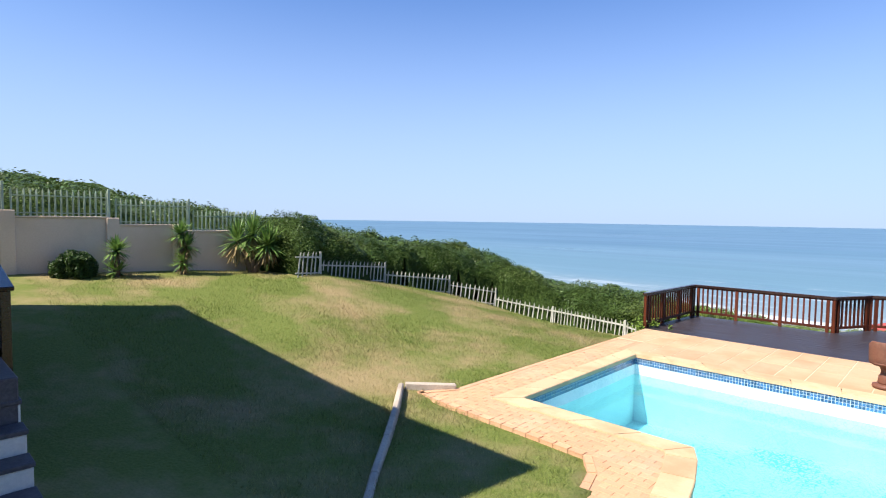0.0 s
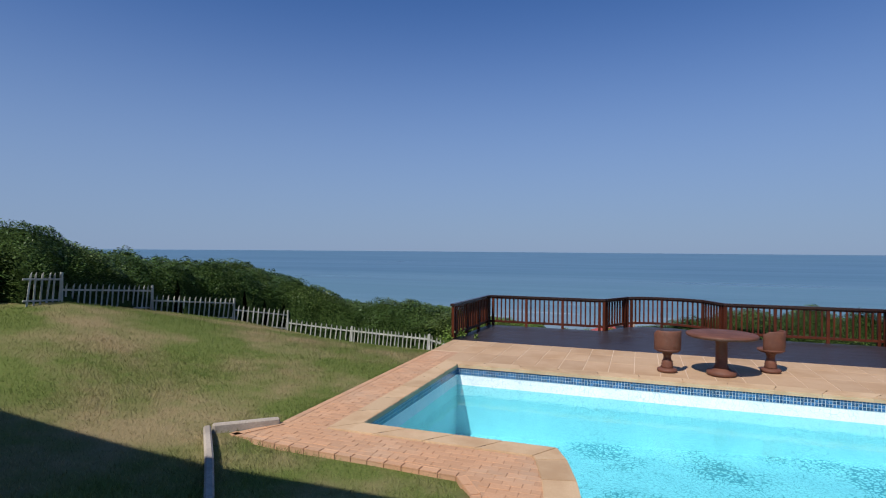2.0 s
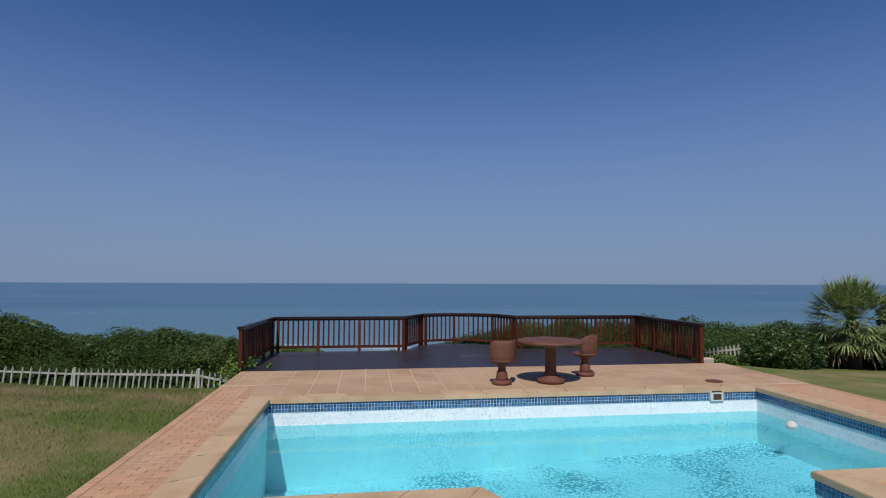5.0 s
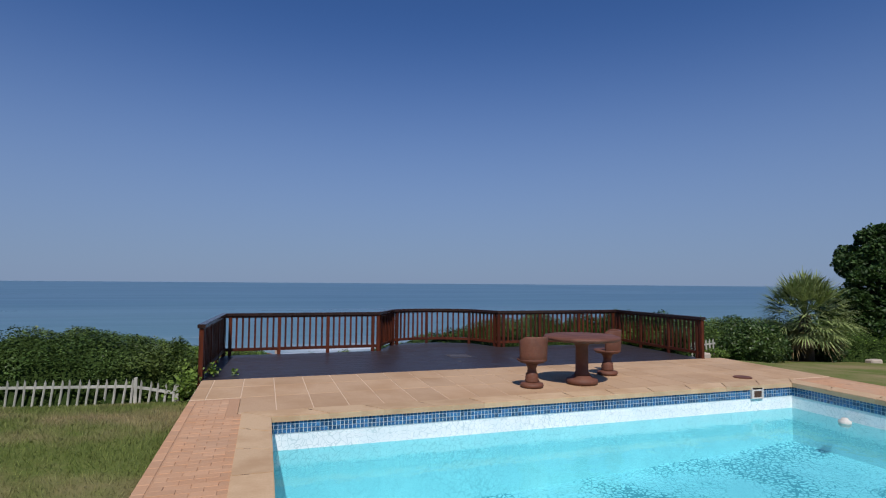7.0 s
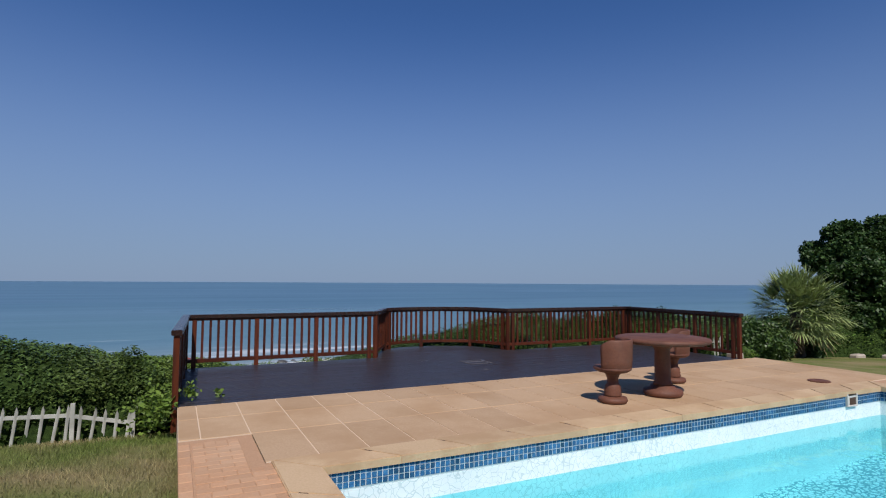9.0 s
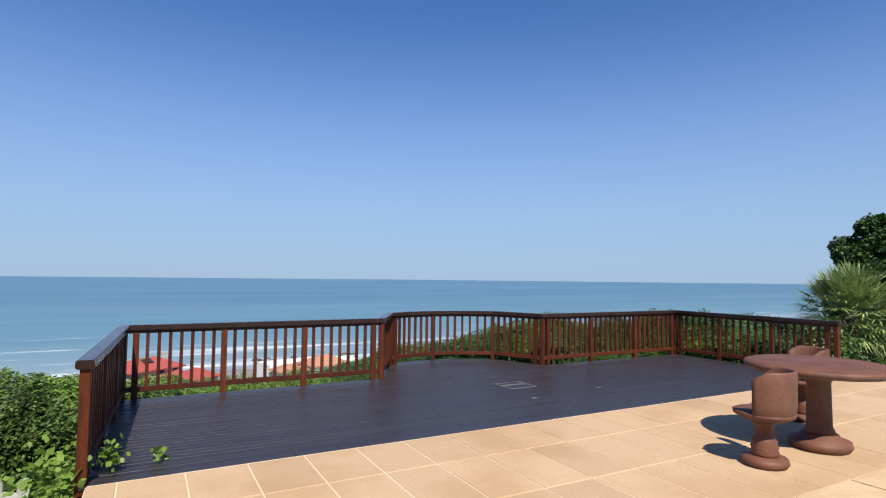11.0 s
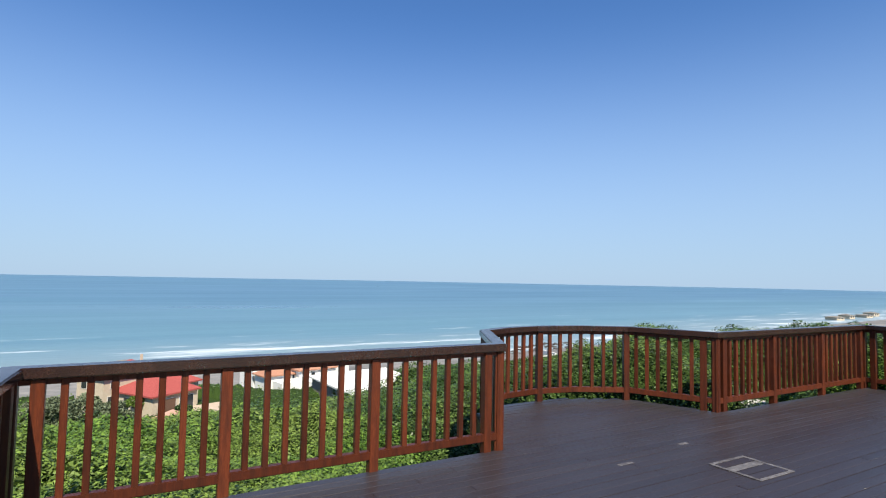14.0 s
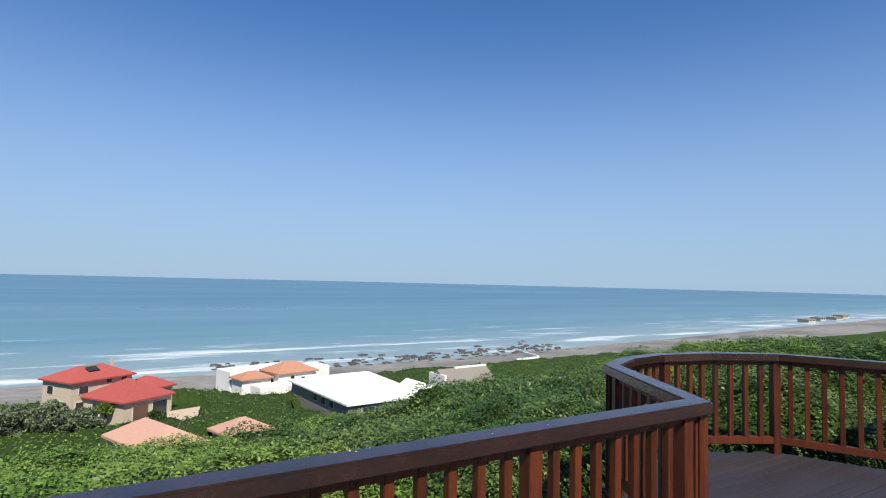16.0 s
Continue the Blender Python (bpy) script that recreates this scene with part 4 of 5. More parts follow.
FAR_TREE = [((x + 7) * 1.22 - 6.4, (y - 6.5) * 1.22 + 6.5, (z - 1.6) * 1.22 + 1.6, q * 1.22) for x, y, z, q in [
    (10.2, 16.8, 1.5, 1.2), (11.4, 17.3, 2.5, 1.2), (12.8, 17.2, 2.7, 1.4), (12.0, 16.2, 1.2, 1.5), (10.6, 16.2, 0.6, 1.1), (13.8, 16.0, 1.8, 1.6), (9.6, 17.0, 0.7, 1.0), (14.8, 16.8, 2.4, 1.7), (9.9, 16.4, 0.3, 0.9)]] + [
    (13.6, 19.8, 0.7, 1.0), (14.6, 19.4, 0.1, 1.1), (15.6, 19.2, 0.9, 1.3), (16.6, 18.8, 0.0, 1.2), (17.4, 19.2, 1.4, 1.5)]
broad_tree((16.2, 19.6), FAR_TREE, 4200, 0.15, LEAF_DARK, "broad dark-leaved coastal tree at the edge of the lawn")


def strap_leaf(base, way, length, width, droop):
    """Two quads of a long pointed leaf."""
    way = Vector(way).normalized()
    side = way.cross(Vector((0, 0, 1)))
    side = side.normalized() if side.length > 0.05 else Vector((1, 0, 0))
    base = Vector(base)
    m = base + way * length * 0.55
    tip = base + way * length + Vector((0, 0, -droop * length))
    a, b = base - side * width * 0.35, base + side * width * 0.35
    c, d = m + side * width * 0.5, m - side * width * 0.5
    e = side * width * 0.06
    return [[a, b, c, d], [d, c, tip + e, tip - e]]


def rosette(centre, n, length, width, lo, hi, droop, rnd):
    out = []
    for k in range(n):
        az, el = rnd.uniform(0, 6.283), math.radians(rnd.uniform(lo, hi))
        way = (math.cos(az) * math.cos(el), math.sin(az) * math.cos(el), math.sin(el))
        out += strap_leaf(centre, way, length * rnd.uniform(0.75, 1.15), width, droop * rnd.uniform(0.2, 1.6))
    return out


def as_quads(name, q, mat, parent):
    return quads(name, np.array([[tuple(v) for v in f] for f in q]), mat, parent)


def yucca(x, y, heads, stem_h, length, label, dry):
    z = float(land(x, y))
    r = random.Random(int(abs(x * 100 + y * 37)))
    t = thing("yucca", label, "yucca plant", "yuccas along the wall")
    bm = bmesh.new()
    green, brown = [], []
    for dx, dy, h in heads:
        limb(bm, [(x, y, z - 0.1), (x + dx * 0.5, y + dy * 0.5, z + h * 0.5), (x + dx, y + dy, z + h)], [0.09, 0.07, 0.05], 8)
        green += rosette((x + dx, y + dy, z + h), 120, length, 0.05, -30, 88, 0.08, r)
        brown += rosette((x + dx, y + dy, z + h - 0.08), dry, length * 0.75, 0.045, -75, -25, 0.1, r)
    part("stem", bm, BARK, t, smooth=True)
    as_quads("leaves", green, YUCCA, t)
    if brown:
        as_quads("dead_leaves", brown, DRY, t)
    return t


yucca(-16.4, 5.3, [(0, 0, 0.12), (0.05, 0.0, 0.62)], 0.2, 0.42, "small green yucca with a dry flower stem by the wall", 12)
yucca(-16.4, 6.87, [(0, 0, 0.3), (0.05, 0.08, 0.75), (-0.05, -0.04, 1.05)], 0.8, 0.42, "tall two-headed yucca in front of the wall", 30)
yucca(-16.2, 8.7, [(0, 0, 1.05), (0.3, 0.3, 0.8), (-0.2, -0.35, 0.9), (0.1, 0.5, 0.75)], 0.8, 0.72, "large spreading yucca with a brown skirt at the wall's end", 60)

dark_bush = thing("round_shrub", "low dark-green rounded shrub against the garden wall", "shrub")
v = RNG.normal(size=(9000, 3))
v /= np.linalg.norm(v, axis=1)[:, None]
rad = 0.75 + 0.3 * RNG.rand(9000, 1)
c = v * rad * np.array([0.36, 0.44, 0.38]) * (0.8 + 0.4 * vnoise(v[:, 0] * 4, v[:, 1] * 4 + v[:, 2], 1.0)[:, None])
c = c[c[:, 2] > -0.2] + np.array([-16.5, 4.43, float(land(-16.5, 4.43)) + 0.18])
quads("foliage", leaf_quads(c, 0.07, 0.04, 0.3), LEAF_DARK, dark_bush)


def fan_palm(x, y, wide):
    """A short trunk under a broad ball of pleated fans, the lowest ones dry."""
    z = float(land(x, y))
    r = random.Random(4)
    t = thing("fan_palm", "squat fan palm with a full round crown on the lawn", "palm tree")
    bm = bmesh.new()
    limb(bm, [(x, y, z - 0.2), (x, y, z + 0.7), (x + 0.02, y, z + 1.45)], [0.24, 0.2, 0.16], 12)
    part("trunk", bm, BARK, t, smooth=True)
    green, brown = [], []
    root = Vector((x, y, z + 1.4))
    for k in range(150):
        az, el = k * 2.39996 + r.uniform(-0.4, 0.4), math.radians(-55 + 140 * (k / 150) ** 0.95)
        way = Vector((math.cos(az) * math.cos(el), math.sin(az) * math.cos(el), 0.92 * math.sin(el)))
        hub = root + way * r.uniform(0.4, 0.68) * wide
        way = way.normalized()
        side = way.cross(Vector((0, 0, 1))).normalized()
        up = side.cross(way)
        dest = brown if k < 14 else green
        dest += strap_leaf(root, way, (hub - root).length, 0.025, 0)
        for j in range(19):
            a = math.radians(-82 + 164 * j / 18)
            d = way * math.cos(a) + side * math.sin(a) + up * (0.1 * (j % 2) + r.uniform(-0.06, 0.06))
            dest += strap_leaf(hub, d, wide * r.uniform(0.36, 0.46) * (0.85 + 0.15 * math.cos(a)), 0.038, r.uniform(0.0, 0.25))
    as_quads("fronds", green, PALM, t)
    as_quads("dead_fronds", brown, DRY, t)


fan_palm(9.72, 18.0, 1.6)


def low_shrub(x, y, rx, ry, rz, leaves, leaf, mat, label):
    """A rounded bush of many leaves round a few bare stems, resting on the ground."""
    z = float(land(x, y))
    t = thing("round_shrub", label, "shrub", "shrubs at the lawn's edge")
    bm = bmesh.new()
    for k in range(6):
        a = k * 1.05
        limb(bm, [(x, y, z - 0.1), (x + math.cos(a) * rx * 0.3, y + math.sin(a) * ry * 0.3, z + rz * 0.6), (x + math.cos(a) * rx * 0.7, y + math.sin(a) * ry * 0.7, z + rz * 1.2)], [0.025, 0.018, 0.006], 5)
    part("stem", bm, BARK, t)
    v = RNG.normal(size=(leaves, 3))
    v /= np.linalg.norm(v, axis=1)[:, None]
    rad = (0.55 + 0.5 * RNG.rand(leaves, 1) ** 0.5) * (0.68 + 0.6 * vnoise(v[:, 0] * 3 + x, v[:, 1] * 3 + v[:, 2] * 2, 1.3)[:, None])
    c = v * rad * np.array([rx, ry, rz]) + np.array([x, y, z + rz * 0.75])
    c = c[c[:, 2] > z + 0.01]
    quads("foliage", leaf_quads(c, leaf, leaf * 0.55, 0.4), mat, t)


low_shrub(6.0, 16.7, 0.8, 0.6, 0.55, 9000, 0.075, HILL_LEAF, "leafy green shrub beside the low fence")
low_shrub(7.0, 17.3, 0.75, 0.6, 0.6, 9000, 0.075, LEAF_DARK, "dark leafy shrub at the lawn's edge")
low_shrub(7.6, 17.9, 0.8, 0.6, 0.65, 9000, 0.075, HILL_LEAF, "rounded green shrub beside the fan palm")
low_shrub(8.6, 18.3, 0.7, 0.5, 0.4, 6000, 0.07, LEAF_DARK, "low dark shrub under the fan palm")
low_shrub(11.2, 18.6, 0.9, 0.5, 0.5, 7000, 0.08, LEAF_DARK, "low dark shrub between palm and trees")
low_shrub(3.75, 15.55, 0.35, 0.25, 0.16, 1600, 0.05, LEAF, "small tuft of weeds at the paving's corner")

# pale creeper at the corner post of the deck, seedling on the boards
creeper = thing("creeper", "pale green creeper growing round the deck's corner post", "creeper")
c = np.concatenate([RNG.normal((-7.56, 14.98, 0.02), (0.08, 0.12, 0.08), (130, 3)), RNG.normal((-7.68, 15.5, -0.12), (0.14, 0.28, 0.13), (420, 3)), RNG.normal((-7.28, 15.2, 0.12), (0.05, 0.05, 0.05), (70, 3))])
quads("leaves", leaf_quads(c, 0.06, 0.05, 0.5), LEAF_LIME, creeper)
seedling = thing("seedling", "small pale green plant growing between the deck boards", "plant")
c = RNG.normal((-6.93, 15.33, 0.07), (0.035, 0.035, 0.03), (34, 3))
quads("leaves", leaf_quads(c, 0.05, 0.04, 0.6), LEAF_LIME, seedling)
bm = bmesh.new()
limb(bm, [(-6.93, 15.33, 0.0), (-6.93, 15.34, 0.09)], [0.006, 0.003], 5)
part("stem", bm, LEAF_LIME, seedling)

# ---- houses below, by the shore ----
RED_ROOF = surface("red_roof_tile", (0.27, 0.05, 0.045), (0.36, 0.08, 0.065), 0.7, 0.4, 3, 0.4, rand=0.06, depth=0.1, stretch=(1, 1, 4))
ORANGE_ROOF = surface("orange_roof_tile", (0.33, 0.155, 0.095), (0.40, 0.20, 0.13), 0.75, 0.4, 3, 0.4, rand=0.06, depth=0.1, stretch=(1, 1, 4))
PINK_ROOF = surface("faded_roof_tile", (0.40, 0.225, 0.17), (0.44, 0.255, 0.195), 0.8, 0.4, 3, 0.4, rand=0.06, depth=0.1, stretch=(1, 1, 4))
WHITE_WALL = surface("white_house_paint", (0.66, 0.65, 0.62), (0.72, 0.71, 0.68), 0.8, 0.3, 3, 0.05)
TAN_WALL = surface("tan_house_render", (0.44, 0.36, 0.27), (0.5, 0.42, 0.32), 0.9, 0.3, 3, 0.1)
THATCH = surface("grey_thatch", (0.16, 0.145, 0.13), (0.23, 0.21, 0.185), 0.95, 0.5, 4, 0.6, depth=0.1)
DARK_GLASS = surface("dark_window_glass", (0.02, 0.025, 0.03), (0.03, 0.035, 0.04), 0.12, 1, 5, 0, spec=0.6)
GARAGE = surface("brown_garage_door", (0.10, 0.055, 0.035), (0.14, 0.075, 0.05), 0.6, 1, 8, 0.2)
DRIVE = surface("driveway_paving", (0.40, 0.31, 0.23), (0.48, 0.38, 0.29), 0.9, 0.3, 2, 0.1)


def roof_mesh(x0, x1, y0, y1, eave, ridge, hip=1.0, over=0.5, along="x"):
    bm = bmesh.new()
    x0, x1, y0, y1 = x0 - over, x1 + over, y0 - over, y1 + over
    if along == "x":
        w = (y1 - y0) / 2 * hip
        r = [(x0 + w, (y0 + y1) / 2), (x1 - w, (y0 + y1) / 2)]
    else:
        w = (x1 - x0) / 2 * hip
        r = [((x0 + x1) / 2, y0 + w), ((x0 + x1) / 2, y1 - w)]
    a = [bm.verts.new((x, y, eave)) for x, y in ((x0, y0), (x1, y0), (x1, y1), (x0, y1))]
    u = [bm.verts.new((x, y, eave - 0.25)) for x, y in ((x0, y0), (x1, y0), (x1, y1), (x0, y1))]
    b = [bm.verts.new((x, y, ridge)) for x, y in r]
    if along == "x":
        fs = [(a[0], a[1], b[1], b[0]), (a[1], a[2], b[1]), (a[2], a[3], b[0], b[1]), (a[3], a[0], b[0])]
    else:
        fs = [(a[0], a[1], b[0]), (a[1], a[2], b[1], b[0]), (a[2], a[3], b[1]), (a[3], a[0], b[0], b[1])]
    for f in fs:
        bm.faces.new(f)
    for i in range(4):
        j = (i + 1) % 4
        bm.faces.new((u[i], u[j], a[j], a[i]))
    bm.faces.new(u[::-1])
    return bm


def villa(name, label, m, blocks, windows, roof_mat, wall_mat, group=""):
    """blocks: x0, x1, y0, y1, floor, eave, ridge, hip, direction; windows: x0, x1, y, z0, z1, material on walls facing -y, or with x and 'side' facing -x."""
    h = thing(name, label, "house", group)
    for x0, x1, y0, y1, z0, eave, ridge, hip, along in blocks:
        one_box("wall", wall_mat, h, x0, x1, y0, y1, z0 - 2.5, eave - 0.26)
        if ridge is not None:
            part("roof", roof_mesh(x0, x1, y0, y1, eave, ridge, hip, 0.5, along), roof_mat, h)
        else:
            for k, (p0, p1, q0, q1) in enumerate(((x0, x1, y0, y0 + 0.3), (x0, x1, y1 - 0.3, y1), (x0, x0 + 0.3, y0 + 0.3, y1 - 0.3), (x1 - 0.3, x1, y0 + 0.3, y1 - 0.3))):
                one_box("parapet", wall_mat, h, p0, p1, q0, q1, eave - 0.258, eave + 0.7)
    for x0, x1, y, z0, z1, mat in windows:
        if x0 == x1:
            w = one_box("window", RISER, h, x0 - 0.06, x0 + 0.05, y - 0.75, y + 0.75, z0 - 0.1, z1 + 0.1)
            one_box("pane", mat, w, x0 - 0.09, x0 - 0.05, y - 0.65, y + 0.65, z0, z1)
        else:
            w = one_box("window", RISER, h, x0 - 0.1, x1 + 0.1, y - 0.06, y + 0.05, z0 - 0.1, z1 + 0.1)
            one_box("pane", mat, w, x0, x1, y - 0.09, y - 0.05, z0, z1)
    h.matrix_basis = SWING @ m
    return h


red = villa("red_roof_house", "two-storey tan house with red tiled hip roofs above the shore", pose(-6.6, 110.6, -19.3, 0, 0, 33) @ Matrix.Scale(0.92, 4),
            [(0, 10.2, 0, 7.0, 0, 5.6, 7.4, 0.9, "x"), (2.0, 10.4, -9.2, -0.02, 0, 3.2, 5.7, 0.95, "y"), (10.42, 14.6, -4.6, 1.4, 0, 3.5, 4.9, 0.9, "y")],
            [(1.2, 2.6, -0.02, 3.6, 4.7, DARK_GLASS), (0.8, 2.0, -0.02, 0.5, 2.3, DARK_GLASS), (5.6, 6.5, -0.02, 4.7, 5.25, DARK_GLASS), (8.2, 9.2, -0.02, 4.7, 5.25, DARK_GLASS),
             (3.6, 6.2, -9.22, 0.1, 2.3, GARAGE), (7.0, 9.6, -9.22, 0.1, 2.3, DARK_GLASS), (2.0, 2.0, -3.0, 0.4, 2.3, DARK_GLASS), (12.4, 13.8, -4.62, 1.4, 2.4, DARK_GLASS), (0, 0, 2.5, 0.6, 2.4, DARK_GLASS), (0, 0, 5.0, 3.4, 4.6, DARK_GLASS)], RED_ROOF, TAN_WALL)
bm = box(bmesh.new(), -0.9, 0.9, -0.5, 0.5, 0, 0.12, 0.02)
solar = part("solar_panel", bm, DARK_GLASS, red, "dark roof-mounted solar panel", m=pose(4.5, 1.9, 6.85, 24, 0, 0))
part("tank", lathe(bmesh.new(), [(0.25, -0.9), (0.28, -0.85), (0.28, 0.85), (0.25, 0.9)], 14), THATCH, red, m=pose(4.5, 2.5, 7.35, 0, 90, 0))
one_box("chimney", TAN_WALL, red, 9.0, 9.35, 3.6, 3.95, 6.2, 8.0)

villa("white_house", "white flat-topped villa with orange hip roofs by the beach", pose(21.0, 118.5, -22.1, 0, 0, 12) @ Matrix.Scale(0.95, 4),
      [(0, 6.2, 5, 9.5, 0, 4.4, 5.6, 1, "x"), (6.8, 15.5, 3, 10, 0, 5.2, 7.0, 0.9, "x"), (1.5, 7.5, 0.5, 4.5, 0, 2.6, None, 1, "x"), (0, 16, 10.5, 17, 0, 4.4, None, 1, "x"), (16.2, 21, 6, 12, 0, 4.6, None, 1, "x"), (7.6, 15, -1.2, 2.95, 0, 2.4, None, 1, "x")],
      [(3, 4, 0.48, 1.2, 1.7, DARK_GLASS), (5, 6, 0.48, 1.2, 1.7, DARK_GLASS), (9.5, 10.3, 2.98, 3.9, 4.4, DARK_GLASS), (12, 12.8, 2.98, 3.4, 4.0, DARK_GLASS), (10, 11, -1.22, 1.2, 1.7, DARK_GLASS), (6.8, 6.8, 6, 2.6, 4.4, DARK_GLASS)], ORANGE_ROOF, WHITE_WALL)

villa("white_roof_house", "low house under a broad white-painted roof", pose(26.0, 88.5, -19.3, 0, 0, 3),
      [(0.4, 13.6, 0.6, 22, 0, 3.0, 5.4, 0.42, "x"), (14.2, 18.4, 3.2, 9.5, 0, 2.4, 3.9, 0.0, "y")],
      [(2.6, 4.6, 0.58, 0.6, 2.2, DARK_GLASS), (6, 8, 0.58, 0.6, 2.2, DARK_GLASS), (0.4, 0.4, 6, 1.4, 2.4, DARK_GLASS), (0.4, 0.4, 9, 1.4, 2.4, DARK_GLASS), (0.4, 0.4, 12, 1.4, 2.4, DARK_GLASS)], WHITE_WALL, THATCH)
villa("tiled_cottage", "cottage with a faded pink tiled hip roof among the bush", pose(-0.4, 71.5, -17.2, 0, 0, 20), [(0, 4.8, 0, 8.5, 0, 2.9, 4.5, 0.9, "y")], [(4, 5, -0.02, 1, 2, DARK_GLASS)], PINK_ROOF, TAN_WALL)
villa("orange_cottage", "small cottage with a faded orange tiled hip roof", pose(8.7, 82.0, -19.1, 0, 0, 15), [(0, 5, 0, 4.2, 0, 2.5, 3.8, 1, "x")], [(1, 2, -0.02, 1, 2, DARK_GLASS)], PINK_ROOF, TAN_WALL)
villa("thatched_house", "white-gabled house with a grey thatched roof near the beach", pose(54.8, 105.6, -20.4, 0, 0, 4), [(0, 12, 0, 6, 0, 1.6, 4.2, 0.0, "x")], [(3, 4, -0.02, 0.4, 1.2, DARK_GLASS)], THATCH, WHITE_WALL)
one_box("ridge_cap", WHITE_WALL, bpy.data.objects["thatched_house"], 4, 12.5, 2.75, 3.25, 4.05, 4.4)
one_box("gable_end", WHITE_WALL, bpy.data.objects["thatched_house"], -0.6, 0.0, 0.4, 5.6, -2, 3.4)
beach_wall = thing("beach_wall", "low white wall by the rocks", "wall")
beach_wall.matrix_basis = SWING
part("wall_run", beam(bmesh.new(), (99, 135.5, -20.9), (109, 137, -20.9), 0.5, 1.4, 0.02), WHITE_WALL, beach_wall)
part("wall_run", beam(bmesh.new(), (109, 137.3, -20.7), (111, 146, -20.7), 0.5, 1.4, 0.02), WHITE_WALL, beach_wall)
drive = thing("driveway", "pale paved driveway beside the red-roofed house", "driveway", kind="structure")
drive.matrix_basis = SWING
dz = [float(land(px, py)) for px, py in ((0, 100.5), (9, 103.5), (10, 110), (5.8, 110))]
part("paved_strip", prism(bmesh.new(), [(-0.5, 100.5), (9, 103.5), (10.5, 110), (5.5, 108.6), (1.5, 104)], -20.5, max(dz) + 0.15), DRIVE, drive)

ROCK = surface("dark_shore_rock", (0.04, 0.038, 0.038), (0.08, 0.075, 0.07), 0.6, 0.3, 2, 0.6, depth=0.2)
bm = bmesh.new()
rr = random.Random(8)
for k in range(240):
    s = rr.uniform(0.25, 1.0)
    x = rr.uniform(20, 150)
    y = 164 + 0.13 * max(0, x - 90) + rr.gauss(3, 6)
    r = bmesh.ops.create_icosphere(bm, subdivisions=1, radius=1.0)
    for q in r["verts"]:
        q.co = Vector((x + q.co.x * s * rr.uniform(1.2, 2.4), y + q.co.y * s * rr.uniform(0.8, 1.3), -22.9 + q.co.z * s * rr.uniform(0.35, 0.7)))
rocks = part("shore_rocks", bm, ROCK)
tagged(rocks, "dark wet rocks scattered along the waterline", "rocks", kind="stuff")

# a grey-leaved tree beside the red-roofed house, buildings far along the shore
GREY_LEAF = surface("grey_green_leaf", (0.10, 0.13, 0.07), (0.17, 0.2, 0.12), 0.6, 0.5, 2, 0, rand=0.4, island=True, spec=0.2, thin=0.2)
broad_tree((-9.5, 97), [(-12, 97, -16.3, 2.6), (-9, 96, -15.9, 2.8), (-6.2, 97, -16.6, 2.2), (-14.5, 99, -16.8, 2.4), (-4.6, 98, -17.4, 1.6)], 700, 0.34, GREY_LEAF, "spreading grey-green tree beside the red-roofed house").matrix_basis = SWING
broad_tree((3.4, 101), [(3.0, 101, -17.8, 0.9), (4.0, 101.6, -18.0, 0.9)], 900, 0.25, LEAF_DARK, "small rounded garden tree by the garage").matrix_basis = SWING
broad_tree((-2.4, 106.6), [(-2.8, 106.6, -17.2, 1.1), (-1.9, 106.2, -17.5, 0.9)], 900, 0.25, LEAF, "rounded green garden tree at the house front").matrix_basis = SWING
for px, py, w, hh in ((455, 208, 8, 5.5), (490, 214, 6, 6.5), (525, 216, 8, 5), (560, 224, 7, 7)):
    villa("shore_house", "pale distant house along the shore", pose(px, py, float(land(px, py)), 0, 0, -12), [(0, w, 0, 9, 0, hh * 0.4, hh * 0.55, 0.8, "x")], [(w * 0.2, w * 0.35, -0.02, 1.0, 2.4, DARK_GLASS), (w * 0.6, w * 0.75, -0.02, 1.0, 2.4, DARK_GLASS)], THATCH, TAN_WALL, "houses along the far shore")

# short fence and stones beyond the right end of the deck
side_fence = thing("picket_fence", "short off-white steel palisade beside the deck's end", "fence")
for k in range(12):
    link("pale", picket_mesh(0.5, 0.05), WHITE_STEEL, side_fence, m=pose(4.24 + 0.125 * k, 17.5, -0.51 + 0.012 * k, 0, -5, 0))
part("cross_rail", beam(bmesh.new(), (4.19, 17.51, -0.15), (5.67, 17.51, -0.02), 0.025, 0.04, 0.003), WHITE_STEEL, side_fence)
for sx, sy in ((11.6, 17.3), (12.6, 16.9), (8.6, 18.3)):
    sz = float(land(sx, sy))
    st = part("garden_stone", box(bmesh.new(), sx, sx + 0.5, sy, sy + 0.25, sz - 0.1, sz + 0.1, 0.04), KERB)
    tagged(st, "pale edging stone on the lawn below the palm", "stone", "edging stones")
stone = part("garden_stone", box(bmesh.new(), 3.02, 3.3, 15.2, 15.42, -0.1, 0.07, 0.025), KERB)
tagged(stone, "squared pale stone at the end of the deck", "stone")
slab = part("broken_slab", box(bmesh.new(), 1.7, 2.2, 19.05, 19.35, -0.6, -0.36, 0.03), RISER)
tagged(slab, "pale broken concrete slab on the bank below the deck", "slab")

